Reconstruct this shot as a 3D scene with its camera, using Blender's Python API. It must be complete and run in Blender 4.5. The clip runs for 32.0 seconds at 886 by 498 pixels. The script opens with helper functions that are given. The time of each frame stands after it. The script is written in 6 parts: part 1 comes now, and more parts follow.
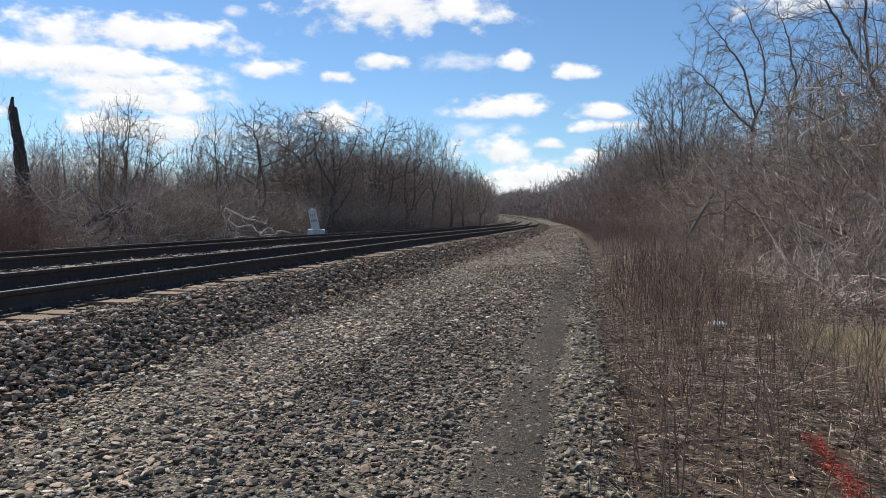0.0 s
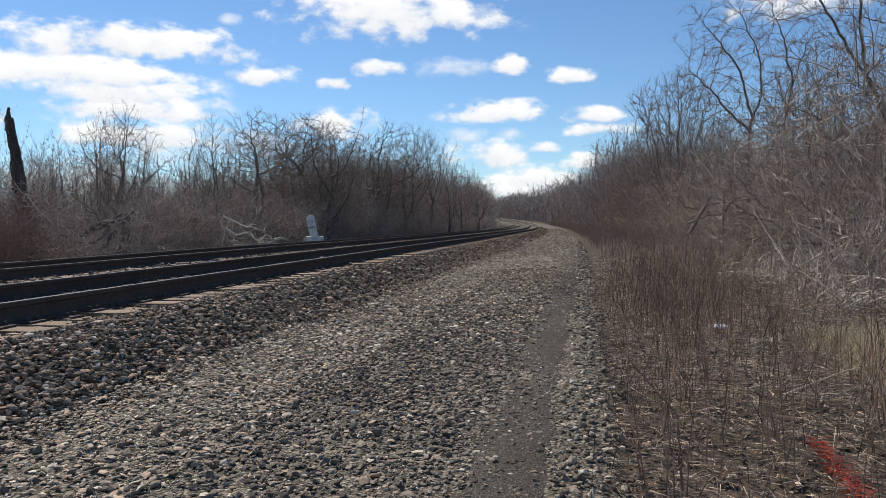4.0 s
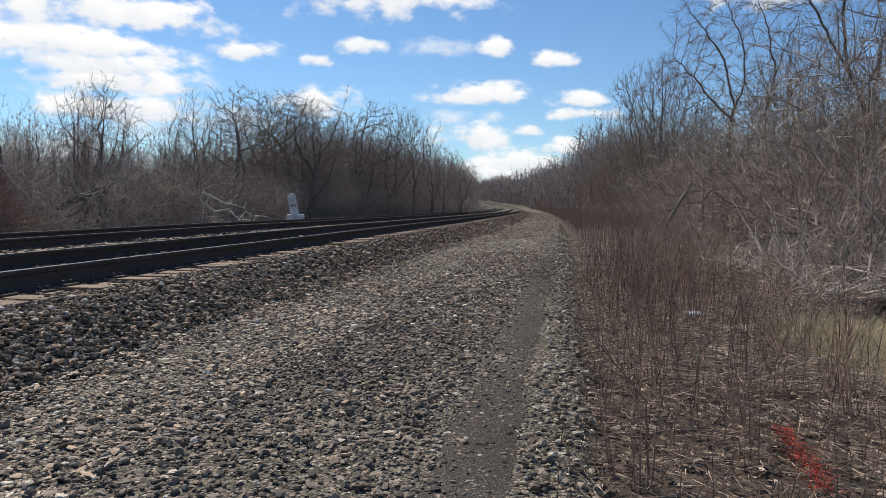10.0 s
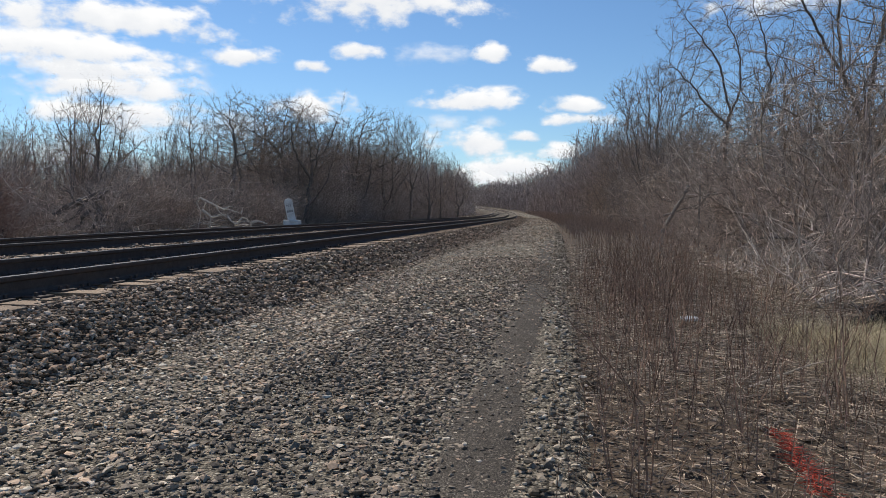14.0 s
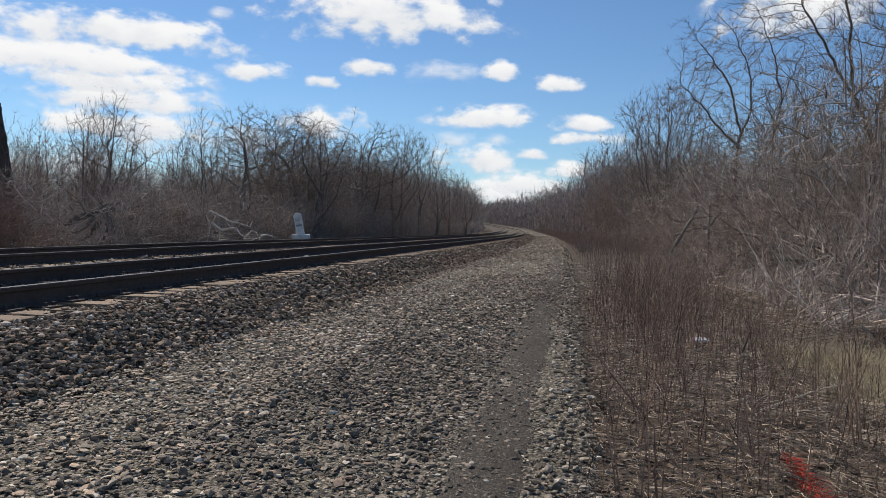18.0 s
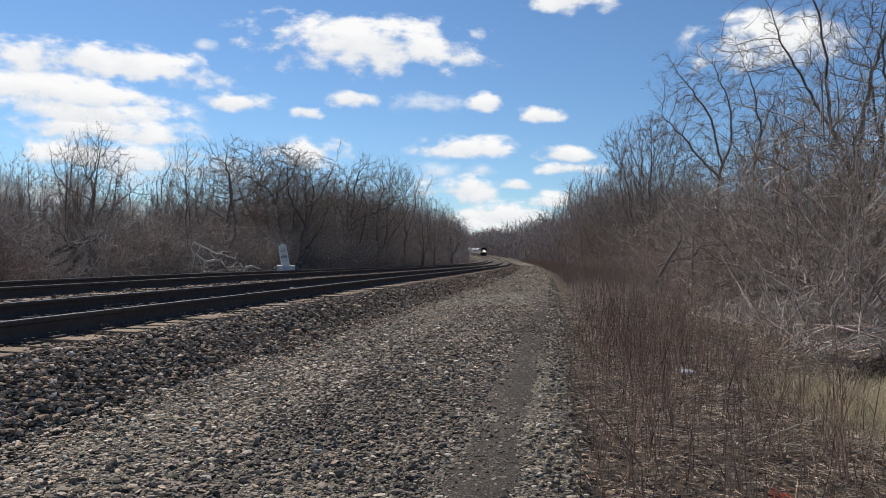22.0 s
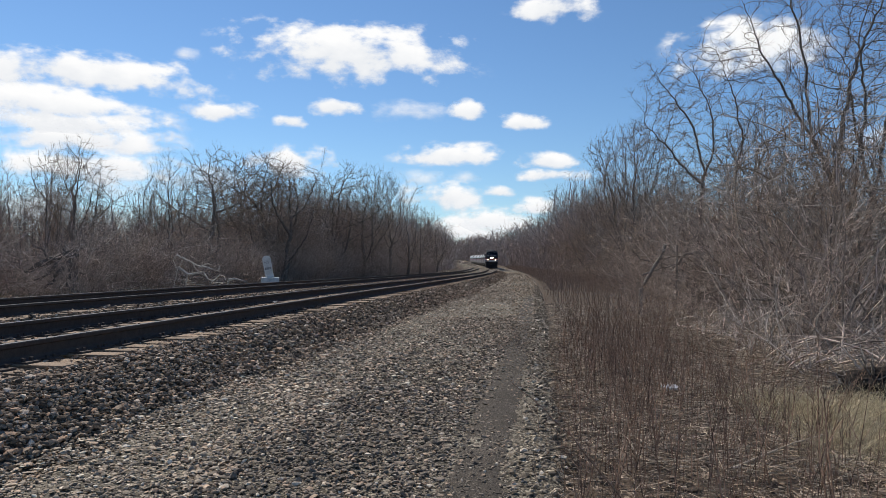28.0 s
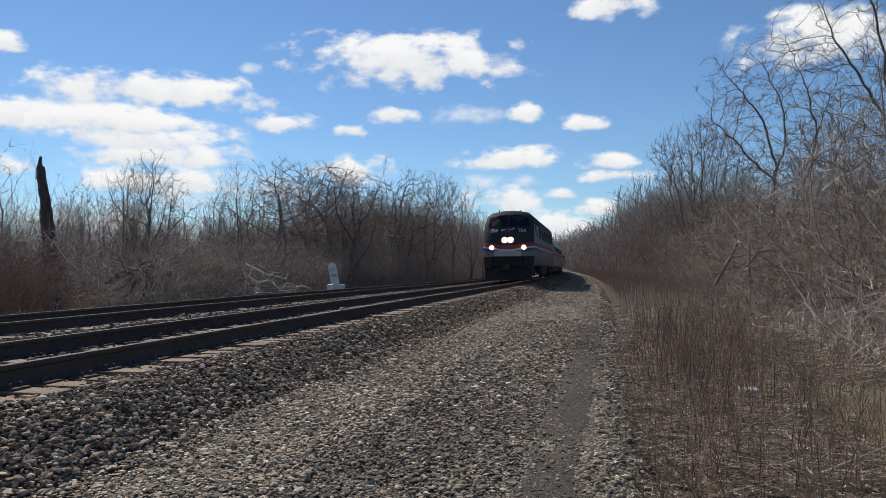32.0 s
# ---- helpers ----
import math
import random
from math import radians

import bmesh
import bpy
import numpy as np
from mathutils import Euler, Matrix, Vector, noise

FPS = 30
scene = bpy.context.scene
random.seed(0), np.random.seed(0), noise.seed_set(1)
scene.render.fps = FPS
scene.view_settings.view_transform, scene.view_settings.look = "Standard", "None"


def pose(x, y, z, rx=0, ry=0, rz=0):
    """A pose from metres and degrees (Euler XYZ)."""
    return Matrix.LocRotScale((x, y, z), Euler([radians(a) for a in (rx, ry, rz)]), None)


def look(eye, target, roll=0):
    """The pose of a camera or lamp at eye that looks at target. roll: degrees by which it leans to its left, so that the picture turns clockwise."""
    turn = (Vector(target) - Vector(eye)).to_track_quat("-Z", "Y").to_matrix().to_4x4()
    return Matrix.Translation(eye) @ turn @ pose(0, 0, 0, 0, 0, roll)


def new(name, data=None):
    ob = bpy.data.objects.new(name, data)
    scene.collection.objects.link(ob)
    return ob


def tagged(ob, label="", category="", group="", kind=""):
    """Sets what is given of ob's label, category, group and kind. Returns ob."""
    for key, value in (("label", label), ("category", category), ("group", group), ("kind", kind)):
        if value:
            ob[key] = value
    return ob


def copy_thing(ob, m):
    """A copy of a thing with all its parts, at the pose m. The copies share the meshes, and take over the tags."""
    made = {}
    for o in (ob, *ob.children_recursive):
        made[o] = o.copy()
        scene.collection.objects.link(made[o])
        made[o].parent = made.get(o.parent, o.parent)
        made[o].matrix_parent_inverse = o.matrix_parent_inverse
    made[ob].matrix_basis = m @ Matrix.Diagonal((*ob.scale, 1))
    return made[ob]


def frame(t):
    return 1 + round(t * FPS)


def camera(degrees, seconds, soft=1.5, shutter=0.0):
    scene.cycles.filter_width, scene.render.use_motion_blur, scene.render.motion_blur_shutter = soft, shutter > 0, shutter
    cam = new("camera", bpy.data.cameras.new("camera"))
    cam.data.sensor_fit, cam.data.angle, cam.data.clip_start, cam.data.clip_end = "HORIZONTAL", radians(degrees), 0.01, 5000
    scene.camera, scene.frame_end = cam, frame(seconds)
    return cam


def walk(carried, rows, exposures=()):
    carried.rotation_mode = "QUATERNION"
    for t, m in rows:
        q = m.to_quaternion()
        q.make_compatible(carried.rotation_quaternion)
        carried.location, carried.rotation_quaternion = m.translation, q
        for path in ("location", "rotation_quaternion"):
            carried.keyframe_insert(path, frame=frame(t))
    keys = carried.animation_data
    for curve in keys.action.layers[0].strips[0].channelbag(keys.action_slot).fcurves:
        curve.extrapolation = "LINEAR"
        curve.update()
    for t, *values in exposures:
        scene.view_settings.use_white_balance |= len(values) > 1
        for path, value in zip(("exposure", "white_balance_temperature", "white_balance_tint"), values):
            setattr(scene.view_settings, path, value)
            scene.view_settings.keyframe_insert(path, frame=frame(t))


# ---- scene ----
cam = camera(62.78, 32.0, soft=0.5)

# seconds, x, y, z, rx, ry, rz: a phone held by a standing viewer
PATH = [
    (0.0, -0.000, -0.000, 1.100, 87.55, 0.03, -0.00),
    (0.5, 0.001, -0.013, 1.100, 87.41, 0.06, -0.19),
    (1.0, -0.003, -0.017, 1.106, 87.57, 0.16, -0.35),
    (1.5, 0.002, -0.004, 1.105, 87.54, 0.24, -0.42),
    (2.0, 0.008, 0.030, 1.094, 87.51, 0.27, -0.26),
    (2.5, 0.009, 0.033, 1.098, 87.82, 0.39, 0.04),
    (3.0, 0.007, 0.067, 1.113, 87.92, 0.91, 0.41),
    (3.5, 0.005, 0.043, 1.108, 87.94, 0.74, -0.15),
    (5.5, 0.008, 0.045, 1.106, 87.69, 0.89, 0.01),
    (6.0, 0.017, 0.058, 1.109, 85.44, -0.31, -0.15),
    (6.5, 0.016, 0.063, 1.104, 83.81, -0.86, 2.63),
    (7.0, 0.018, 0.064, 1.102, 83.26, -1.63, 2.70),
    (7.5, 0.019, 0.057, 1.103, 83.60, -1.44, 2.64),
    (8.0, 0.023, 0.047, 1.113, 85.36, -1.25, 1.51),
    (8.5, 0.032, 0.044, 1.113, 85.47, -1.47, -0.09),
    (9.0, 0.030, 0.049, 1.115, 85.89, -1.21, -0.64),
    (9.5, 0.037, 0.047, 1.112, 86.43, -0.83, -1.23),
    (10.0, 0.035, 0.045, 1.110, 86.47, -0.57, -1.50),
    (10.5, 0.031, 0.046, 1.109, 86.42, -0.60, -1.59),
    (11.0, 0.033, 0.044, 1.111, 86.45, -0.52, -1.52),
    (11.5, 0.031, 0.049, 1.109, 86.47, -0.58, -1.58),
    (12.0, 0.029, 0.052, 1.107, 86.55, -0.58, -1.65),
    (12.5, 0.027, 0.043, 1.110, 86.67, -0.58, -1.59),
    (13.0, 0.027, 0.043, 1.110, 86.67, -0.58, -1.59),
    (13.5, 0.028, 0.039, 1.111, 86.77, -0.46, -1.79),
    (15.5, 0.020, 0.037, 1.110, 87.41, -0.99, -1.43),
    (16.0, 0.021, 0.036, 1.118, 87.73, -0.93, -1.52),
    (16.5, 0.016, 0.036, 1.119, 88.00, -0.82, -1.47),
    (17.0, 0.016, 0.040, 1.118, 88.09, -0.98, -1.28),
    (17.5, 0.013, 0.044, 1.114, 88.11, -1.38, -1.02),
    (18.0, 0.016, 0.049, 1.111, 88.19, -1.46, -1.10),
    (18.5, 0.022, 0.047, 1.115, 88.13, -1.29, -1.54),
    (19.0, 0.022, 0.042, 1.117, 88.38, -1.44, -1.50),
    (19.5, 0.021, 0.041, 1.114, 88.34, -1.72, -1.61),
    (20.0, 0.018, 0.035, 1.114, 88.31, -1.79, -1.53),
    (20.5, 0.031, 0.048, 1.132, 89.43, -1.57, -2.38),
    (21.0, 0.030, 0.045, 1.151, 90.75, -1.17, -3.02),
    (21.5, 0.022, 0.059, 1.148, 90.74, -1.11, -2.55),
    (22.0, 0.016, 0.051, 1.142, 90.58, -1.25, -2.24),
    (22.5, 0.017, 0.047, 1.146, 90.54, -1.32, -2.13),
    (23.0, 0.013, 0.047, 1.142, 90.45, -1.45, -2.10),
    (23.5, 0.016, 0.054, 1.140, 90.43, -1.72, -2.05),
    (24.0, 0.016, 0.059, 1.143, 90.41, -1.90, -1.82),
    (24.5, 0.014, 0.063, 1.145, 90.49, -2.02, -1.44),
    (25.0, 0.008, 0.064, 1.143, 90.62, -2.10, -1.16),
    (25.5, 0.006, 0.061, 1.142, 90.65, -2.24, -0.76),
    (27.5, 0.040, 0.115, 1.233, 91.33, -1.13, -3.34),
    (28.0, 0.052, 0.119, 1.251, 91.17, -0.64, -3.34),
    (28.5, 0.054, 0.139, 1.271, 92.26, 0.24, -1.15),
    (29.0, 0.052, 0.153, 1.254, 92.46, 0.55, -0.93),
    (29.5, 0.052, 0.157, 1.246, 92.45, 0.77, -0.34),
    (30.0, 0.048, 0.159, 1.231, 91.75, 0.87, 0.15),
    (30.5, 0.037, 0.162, 1.235, 91.28, 0.82, 0.43),
    (31.0, 0.025, 0.156, 1.227, 91.26, 0.77, 1.17),
    (31.5, 0.021, 0.152, 1.227, 91.33, 0.61, 1.46),
    (32.0, 0.023, 0.152, 1.233, 91.54, 0.52, 1.60),
]
EXPOSURES = [(0.0, 0.03), (5.5, 0.0), (6.5, 0.04), (7.2, 0.12), (8.2, -0.02), (13.0, -0.03), (16.0, -0.12), (18.0, -0.15), (21.0, -0.1), (24.0, -0.12), (28.0, -0.06), (31.0, -0.15), (32.0, -0.15)]
walk(cam, [(row[0], pose(*row[1:])) for row in PATH], EXPOSURES)

# ---- light ----
SUN_ELEVATION, SUN_TURN = radians(42), radians(-33)
world = bpy.data.worlds.new("sky")
world.use_nodes = True
scene.world = world
wn = world.node_tree
sky = wn.nodes.new("ShaderNodeTexSky")
sky.sky_type = "NISHITA"
sky.sun_disc = False
sky.sun_elevation, sky.sun_rotation = SUN_ELEVATION, SUN_TURN
sky.air_density, sky.dust_density, sky.ozone_density = 1.0, 0.03, 2.4
cool = wn.nodes.new("ShaderNodeMix")
cool.data_type, cool.blend_type = "RGBA", "MULTIPLY"
cool.inputs["Factor"].default_value = 1.0
cool.inputs["B"].default_value = (0.79, 0.98, 1.16, 1)
wn.links.new(sky.outputs[0], cool.inputs["A"])
wn.links.new(cool.outputs["Result"], wn.nodes["Background"].inputs[0])
wn.nodes["Background"].inputs[1].default_value = 0.094
sun_data = bpy.data.lights.new("sun", "SUN")
sun_data.energy, sun_data.angle, sun_data.color = 5.0, radians(0.53), (1.0, 0.93, 0.83)
sun = new("sun", sun_data)
sun_way = Vector((math.sin(SUN_TURN) * math.cos(SUN_ELEVATION), math.cos(SUN_TURN) * math.cos(SUN_ELEVATION), math.sin(SUN_ELEVATION)))
sun.matrix_world = look(sun_way * 100, (0, 0, 0))
scene.view_settings.exposure = 0.0

# ---- materials ----
def noise_mat(name, dark, light, scale=20.0, rough=0.85, metal=0.0, bump=0.3, fine=6.0, island=0.0, objrand=0.0, coord="Object", spec=0.5, bump_dist=0.01, stretch=(1, 1, 1)):
    """Two scales of noise between two colours, with relief; island and objrand vary the tone piece by piece."""
    m = bpy.data.materials.new(name)
    m.use_nodes = True
    n, k = m.node_tree.nodes, m.node_tree.links
    bsdf = n["Principled BSDF"]
    tc = n.new("ShaderNodeTexCoord")
    mp = n.new("ShaderNodeMapping")
    mp.inputs["Scale"].default_value = stretch
    k.new(tc.outputs[coord], mp.inputs[0])
    a = n.new("ShaderNodeTexNoise")
    a.inputs["Scale"].default_value, a.inputs["Detail"].default_value = scale, 5
    b = n.new("ShaderNodeTexNoise")
    b.inputs["Scale"].default_value, b.inputs["Detail"].default_value = scale * fine, 4
    k.new(mp.outputs[0], a.inputs["Vector"])
    k.new(mp.outputs[0], b.inputs["Vector"])
    mix = n.new("ShaderNodeMath")
    mix.operation = "MULTIPLY_ADD"
    mix.inputs[1].default_value = 0.5
    k.new(a.outputs[0], mix.inputs[0])
    half = n.new("ShaderNodeMath")
    half.operation = "MULTIPLY"
    half.inputs[1].default_value = 0.5
    k.new(b.outputs[0], half.inputs[0])
    k.new(half.outputs[0], mix.inputs[2])
    ramp = n.new("ShaderNodeValToRGB")
    ramp.color_ramp.elements[0].position, ramp.color_ramp.elements[1].position = 0.34, 0.66
    ramp.color_ramp.elements[0].color, ramp.color_ramp.elements[1].color = (*dark, 1), (*light, 1)
    k.new(mix.outputs[0], ramp.inputs[0])
    out = ramp.outputs[0]
    for amount, node, slot in ((island, "ShaderNodeNewGeometry", "Random Per Island"), (objrand, "ShaderNodeObjectInfo", "Random")):
        if amount:
            src = n.new(node)
            mr = n.new("ShaderNodeMapRange")
            mr.inputs["To Min"].default_value, mr.inputs["To Max"].default_value = 1 - amount, 1 + amount
            k.new(src.outputs[slot], mr.inputs[0])
            mul = n.new("ShaderNodeMix")
            mul.data_type, mul.blend_type = "RGBA", "MULTIPLY"
            mul.inputs["Factor"].default_value = 1
            k.new(out, mul.inputs["A"])
            k.new(mr.outputs[0], mul.inputs["B"])
            out = mul.outputs["Result"]
    k.new(out, bsdf.inputs["Base Color"])
    bsdf.inputs["Roughness"].default_value, bsdf.inputs["Metallic"].default_value = rough, metal
    bsdf.inputs["Specular IOR Level"].default_value = spec
    if bump:
        bp = n.new("ShaderNodeBump")
        bp.inputs["Strength"].default_value, bp.inputs["Distance"].default_value = bump, bump_dist
        k.new(mix.outputs[0], bp.inputs["Height"])
        k.new(bp.outputs[0], bsdf.inputs["Normal"])
    return m


def stone_mat(name, shades, rough=0.8, spec=0.2):
    """Broken stone: each piece takes one of several shades, with a fine grain."""
    m = noise_mat(name, (0.6, 0.6, 0.6), (1.24, 1.24, 1.24), 10, rough, bump=0.35, bump_dist=0.004, spec=spec)
    n, k = m.node_tree.nodes, m.node_tree.links
    bsdf = n["Principled BSDF"]
    geo = n.new("ShaderNodeNewGeometry")
    ramp = n.new("ShaderNodeValToRGB")
    ramp.color_ramp.interpolation = "CONSTANT"
    while len(ramp.color_ramp.elements) < len(shades):
        ramp.color_ramp.elements.new(0.5)
    for e, (at, c) in zip(ramp.color_ramp.elements, shades):
        e.position, e.color = at, (*c, 1)
    k.new(geo.outputs["Random Per Island"], ramp.inputs[0])
    mul = n.new("ShaderNodeMix")
    mul.data_type, mul.blend_type = "RGBA", "MULTIPLY"
    mul.inputs["Factor"].default_value = 1
    k.new(bsdf.inputs["Base Color"].links[0].from_socket, mul.inputs["A"])
    k.new(ramp.outputs[0], mul.inputs["B"])
    k.new(mul.outputs["Result"], bsdf.inputs["Base Color"])
    return m


def gravel_ground(name, shades, cell, rough=1.0):
    """Packed broken stone: cells of several shades with dark joints and relief."""
    m = bpy.data.materials.new(name)
    m.use_nodes = True
    n, k = m.node_tree.nodes, m.node_tree.links
    bsdf = n["Principled BSDF"]
    tc = n.new("ShaderNodeTexCoord")
    warp = n.new("ShaderNodeTexNoise")
    warp.inputs["Scale"].default_value = cell * 0.7
    k.new(tc.outputs["Object"], warp.inputs["Vector"])
    mixv = n.new("ShaderNodeVectorMath")
    mixv.operation = "MULTIPLY_ADD"
    mixv.inputs[1].default_value = (0.6 / cell,) * 3
    k.new(warp.outputs["Color"], mixv.inputs[0])
    k.new(tc.outputs["Object"], mixv.inputs[2])
    vo = n.new("ShaderNodeTexVoronoi")
    vo.inputs["Scale"].default_value = cell
    k.new(mixv.outputs[0], vo.inputs["Vector"])
    sep = n.new("ShaderNodeSeparateColor")
    k.new(vo.outputs["Color"], sep.inputs[0])
    ramp = n.new("ShaderNodeValToRGB")
    while len(ramp.color_ramp.elements) < len(shades):
        ramp.color_ramp.elements.new(0.5)
    for e, (at, c) in zip(ramp.color_ramp.elements, shades):
        e.position, e.color = at, (*c, 1)
    k.new(sep.outputs[0], ramp.inputs[0])
    joint = n.new("ShaderNodeMapRange")
    joint.inputs["From Min"].default_value, joint.inputs["From Max"].default_value = 0.75, 0.35
    joint.inputs["To Min"].default_value, joint.inputs["To Max"].default_value = 0.4, 1.0
    k.new(vo.outputs["Distance"], joint.inputs[0])
    big = n.new("ShaderNodeTexNoise")
    big.inputs["Scale"].default_value = 1.1
    k.new(tc.outputs["Object"], big.inputs["Vector"])
    patch = n.new("ShaderNodeMapRange")
    patch.inputs["From Min"].default_value, patch.inputs["From Max"].default_value = 0.3, 0.7
    patch.inputs["To Min"].default_value, patch.inputs["To Max"].default_value = 0.75, 1.2
    k.new(big.outputs[0], patch.inputs[0])
    mul = n.new("ShaderNodeMath")
    mul.operation = "MULTIPLY"
    k.new(joint.outputs[0], mul.inputs[0])
    k.new(patch.outputs[0], mul.inputs[1])
    mx = n.new("ShaderNodeMix")
    mx.data_type, mx.blend_type = "RGBA", "MULTIPLY"
    mx.inputs["Factor"].default_value = 1
    k.new(ramp.outputs[0], mx.inputs["A"])
    k.new(mul.outputs[0], mx.inputs["B"])
    k.new(mx.outputs["Result"], bsdf.inputs["Base Color"])
    bp = n.new("ShaderNodeBump")
    bp.invert = True
    bp.inputs["Strength"].default_value, bp.inputs["Distance"].default_value = 1.0, 0.6 / cell
    k.new(vo.outputs["Distance"], bp.inputs["Height"])
    k.new(bp.outputs[0], bsdf.inputs["Normal"])
    bsdf.inputs["Roughness"].default_value, bsdf.inputs["Specular IOR Level"].default_value = rough, 0.1
    return m


M_SOIL = noise_mat("leaf_litter_soil", (0.0488, 0.0367, 0.0275), (0.14, 0.104, 0.0742), 1.3, 0.95, bump=0.8, fine=25, bump_dist=0.03, spec=0.1)
M_BED = gravel_ground("ballast_bed", ((0.0, (0.0511, 0.044, 0.0357)), (0.5, (0.152, 0.131, 0.103)), (0.9, (0.307, 0.26, 0.202)), (1.0, (0.511, 0.451, 0.357))), 22)
M_FINES = gravel_ground("dark_stone_dust", ((0.0, (0.0574, 0.0493, 0.0413)), (0.5, (0.109, 0.0929, 0.0767)), (0.9, (0.171, 0.147, 0.12)), (1.0, (0.343, 0.298, 0.24))), 170)
M_ROADBED = gravel_ground("crushed_stone_road", ((0.0, (0.0743, 0.0638, 0.0498)), (0.5, (0.189, 0.163, 0.125)), (0.9, (0.364, 0.315, 0.242)), (1.0, (0.568, 0.504, 0.395))), 62)
M_BALLAST = stone_mat("dark_ballast", ((0.0, (0.0903, 0.071, 0.0549)), (0.22, (0.202, 0.157, 0.118)), (0.52, (0.351, 0.274, 0.205)), (0.82, (0.462, 0.321, 0.223)), (0.93, (0.683, 0.558, 0.439))), rough=1.0, spec=0.08)
M_GRAVEL = stone_mat("road_gravel", ((0.0, (0.157, 0.124, 0.0915)), (0.26, (0.326, 0.261, 0.189)), (0.5, (0.494, 0.392, 0.286)), (0.78, (0.58, 0.413, 0.283)), (0.91, (0.807, 0.69, 0.528))))
M_DARKCHIP = stone_mat("dark_road_gravel", ((0.0, (0.096, 0.077, 0.0594)), (0.28, (0.202, 0.162, 0.122)), (0.6, (0.324, 0.255, 0.19)), (0.86, (0.424, 0.301, 0.208)), (0.95, (0.685, 0.573, 0.441))))
M_EDGE = stone_mat("pale_edge_stone", ((0.0, (0.145, 0.116, 0.0842)), (0.35, (0.276, 0.224, 0.165)), (0.72, (0.445, 0.366, 0.269)), (0.93, (0.756, 0.637, 0.493))))
M_RAIL = noise_mat("dark_rusty_rail", (0.0588, 0.046, 0.0404), (0.0998, 0.078, 0.0677), 14, 0.9, 0.0, bump=0.2, fine=5, spec=0.15)
M_RAILTOP = noise_mat("polished_rail_head", (0.11, 0.105, 0.1), (0.19, 0.185, 0.18), 30, 0.8, 0.0, bump=0.05, spec=0.12)
M_TIE = noise_mat("weathered_tie_wood", (0.116, 0.0764, 0.0488), (0.359, 0.248, 0.157), 6, 0.9, bump=0.8, fine=4, objrand=0.2, stretch=(1, 8, 8))
M_BARK = noise_mat("grey_bark", (0.0784, 0.0638, 0.054), (0.246, 0.209, 0.178), 7, 0.95, bump=0.7, fine=6, objrand=0.25, stretch=(3, 3, 0.7), bump_dist=0.02)
M_TWIG = noise_mat("grey_brown_twig", (0.184, 0.135, 0.103), (0.483, 0.367, 0.278), 3, 0.95, bump=0, spec=0.2, island=0.35, objrand=0.2)
M_GREYTWIG = noise_mat("grey_branch_bark", (0.159, 0.126, 0.1), (0.382, 0.31, 0.247), 6, 0.95, bump=0, spec=0.2, objrand=0.25)
M_BRUSH = noise_mat("brown_brush_twig", (0.129, 0.0999, 0.0825), (0.672, 0.544, 0.451), 3, 0.95, bump=0, spec=0.2, island=0.6, objrand=0.2)
M_SHRUB = noise_mat("grey_brown_shrub_twig", (0.144, 0.113, 0.0922), (0.694, 0.556, 0.459), 3, 0.95, bump=0, spec=0.2, island=0.6, objrand=0.25)
# sun highlights on brush twigs, put into a paler colour
M_SUNTWIG = noise_mat("sunlit_pale_twig", (0.34, 0.29, 0.245), (0.74, 0.65, 0.56), 3, 0.95, bump=0, spec=0.2, island=0.5)
M_FARTWIG = noise_mat("far_wood_twig", (0.243, 0.197, 0.166), (0.543, 0.441, 0.383), 0.4, 0.95, bump=0, island=0.3)
M_WEED = noise_mat("red_brown_weed_stem", (0.199, 0.145, 0.11), (0.512, 0.38, 0.29), 3, 0.95, bump=0, spec=0.15, island=0.4)
M_STEM = noise_mat("dark_red_brown_stem", (0.125, 0.08, 0.057), (0.41, 0.268, 0.19), 3, 0.95, bump=0, spec=0.15, island=0.7)
M_STRAW = noise_mat("dry_straw", (0.178, 0.133, 0.095), (0.544, 0.424, 0.309), 3, 0.95, bump=0, spec=0.15, island=0.85)
M_PALESTRAW = noise_mat("pale_cut_straw", (0.228, 0.184, 0.134), (0.62, 0.512, 0.391), 3, 0.95, bump=0, spec=0.15, island=0.8)
M_DRYGRASS = noise_mat("pale_dry_grass", (0.426, 0.339, 0.204), (0.697, 0.597, 0.398), 3, 0.95, bump=0, island=0.5, spec=0.15)
M_DEADWOOD = noise_mat("bleached_dead_wood", (0.364, 0.311, 0.257), (0.772, 0.69, 0.577), 9, 0.9, bump=0.5, fine=5)
M_REDBRUSH = noise_mat("red_brown_brush_twig", (0.162, 0.0937, 0.0669), (0.371, 0.241, 0.179), 3, 0.9, bump=0, island=0.4)
M_LEAF = stone_mat("dead_leaf", ((0.0, (0.0696, 0.0484, 0.0346)), (0.4, (0.138, 0.0967, 0.067)), (0.75, (0.246, 0.173, 0.119)), (0.92, (0.42, 0.317, 0.227))))
M_GREYWOOD = noise_mat("grey_dead_wood", (0.126, 0.108, 0.09), (0.324, 0.279, 0.238), 9, 0.95, bump=0.5, fine=5, spec=0.2)
M_MOUND = noise_mat("black_wet_earth", (0.012, 0.01, 0.009), (0.05, 0.041, 0.035), 6, 1.0, bump=0.9, fine=5, spec=0.05, bump_dist=0.04)
M_SNAG = noise_mat("blackened_snag_wood", (0.025, 0.02, 0.018), (0.12, 0.095, 0.08), 5, 0.95, bump=0.9, fine=5, stretch=(3, 3, 0.6), bump_dist=0.03)
M_CONCRETE = noise_mat("whitewashed_concrete", (0.45, 0.44, 0.42), (0.78, 0.77, 0.74), 6, 0.9, bump=0.3, fine=7)


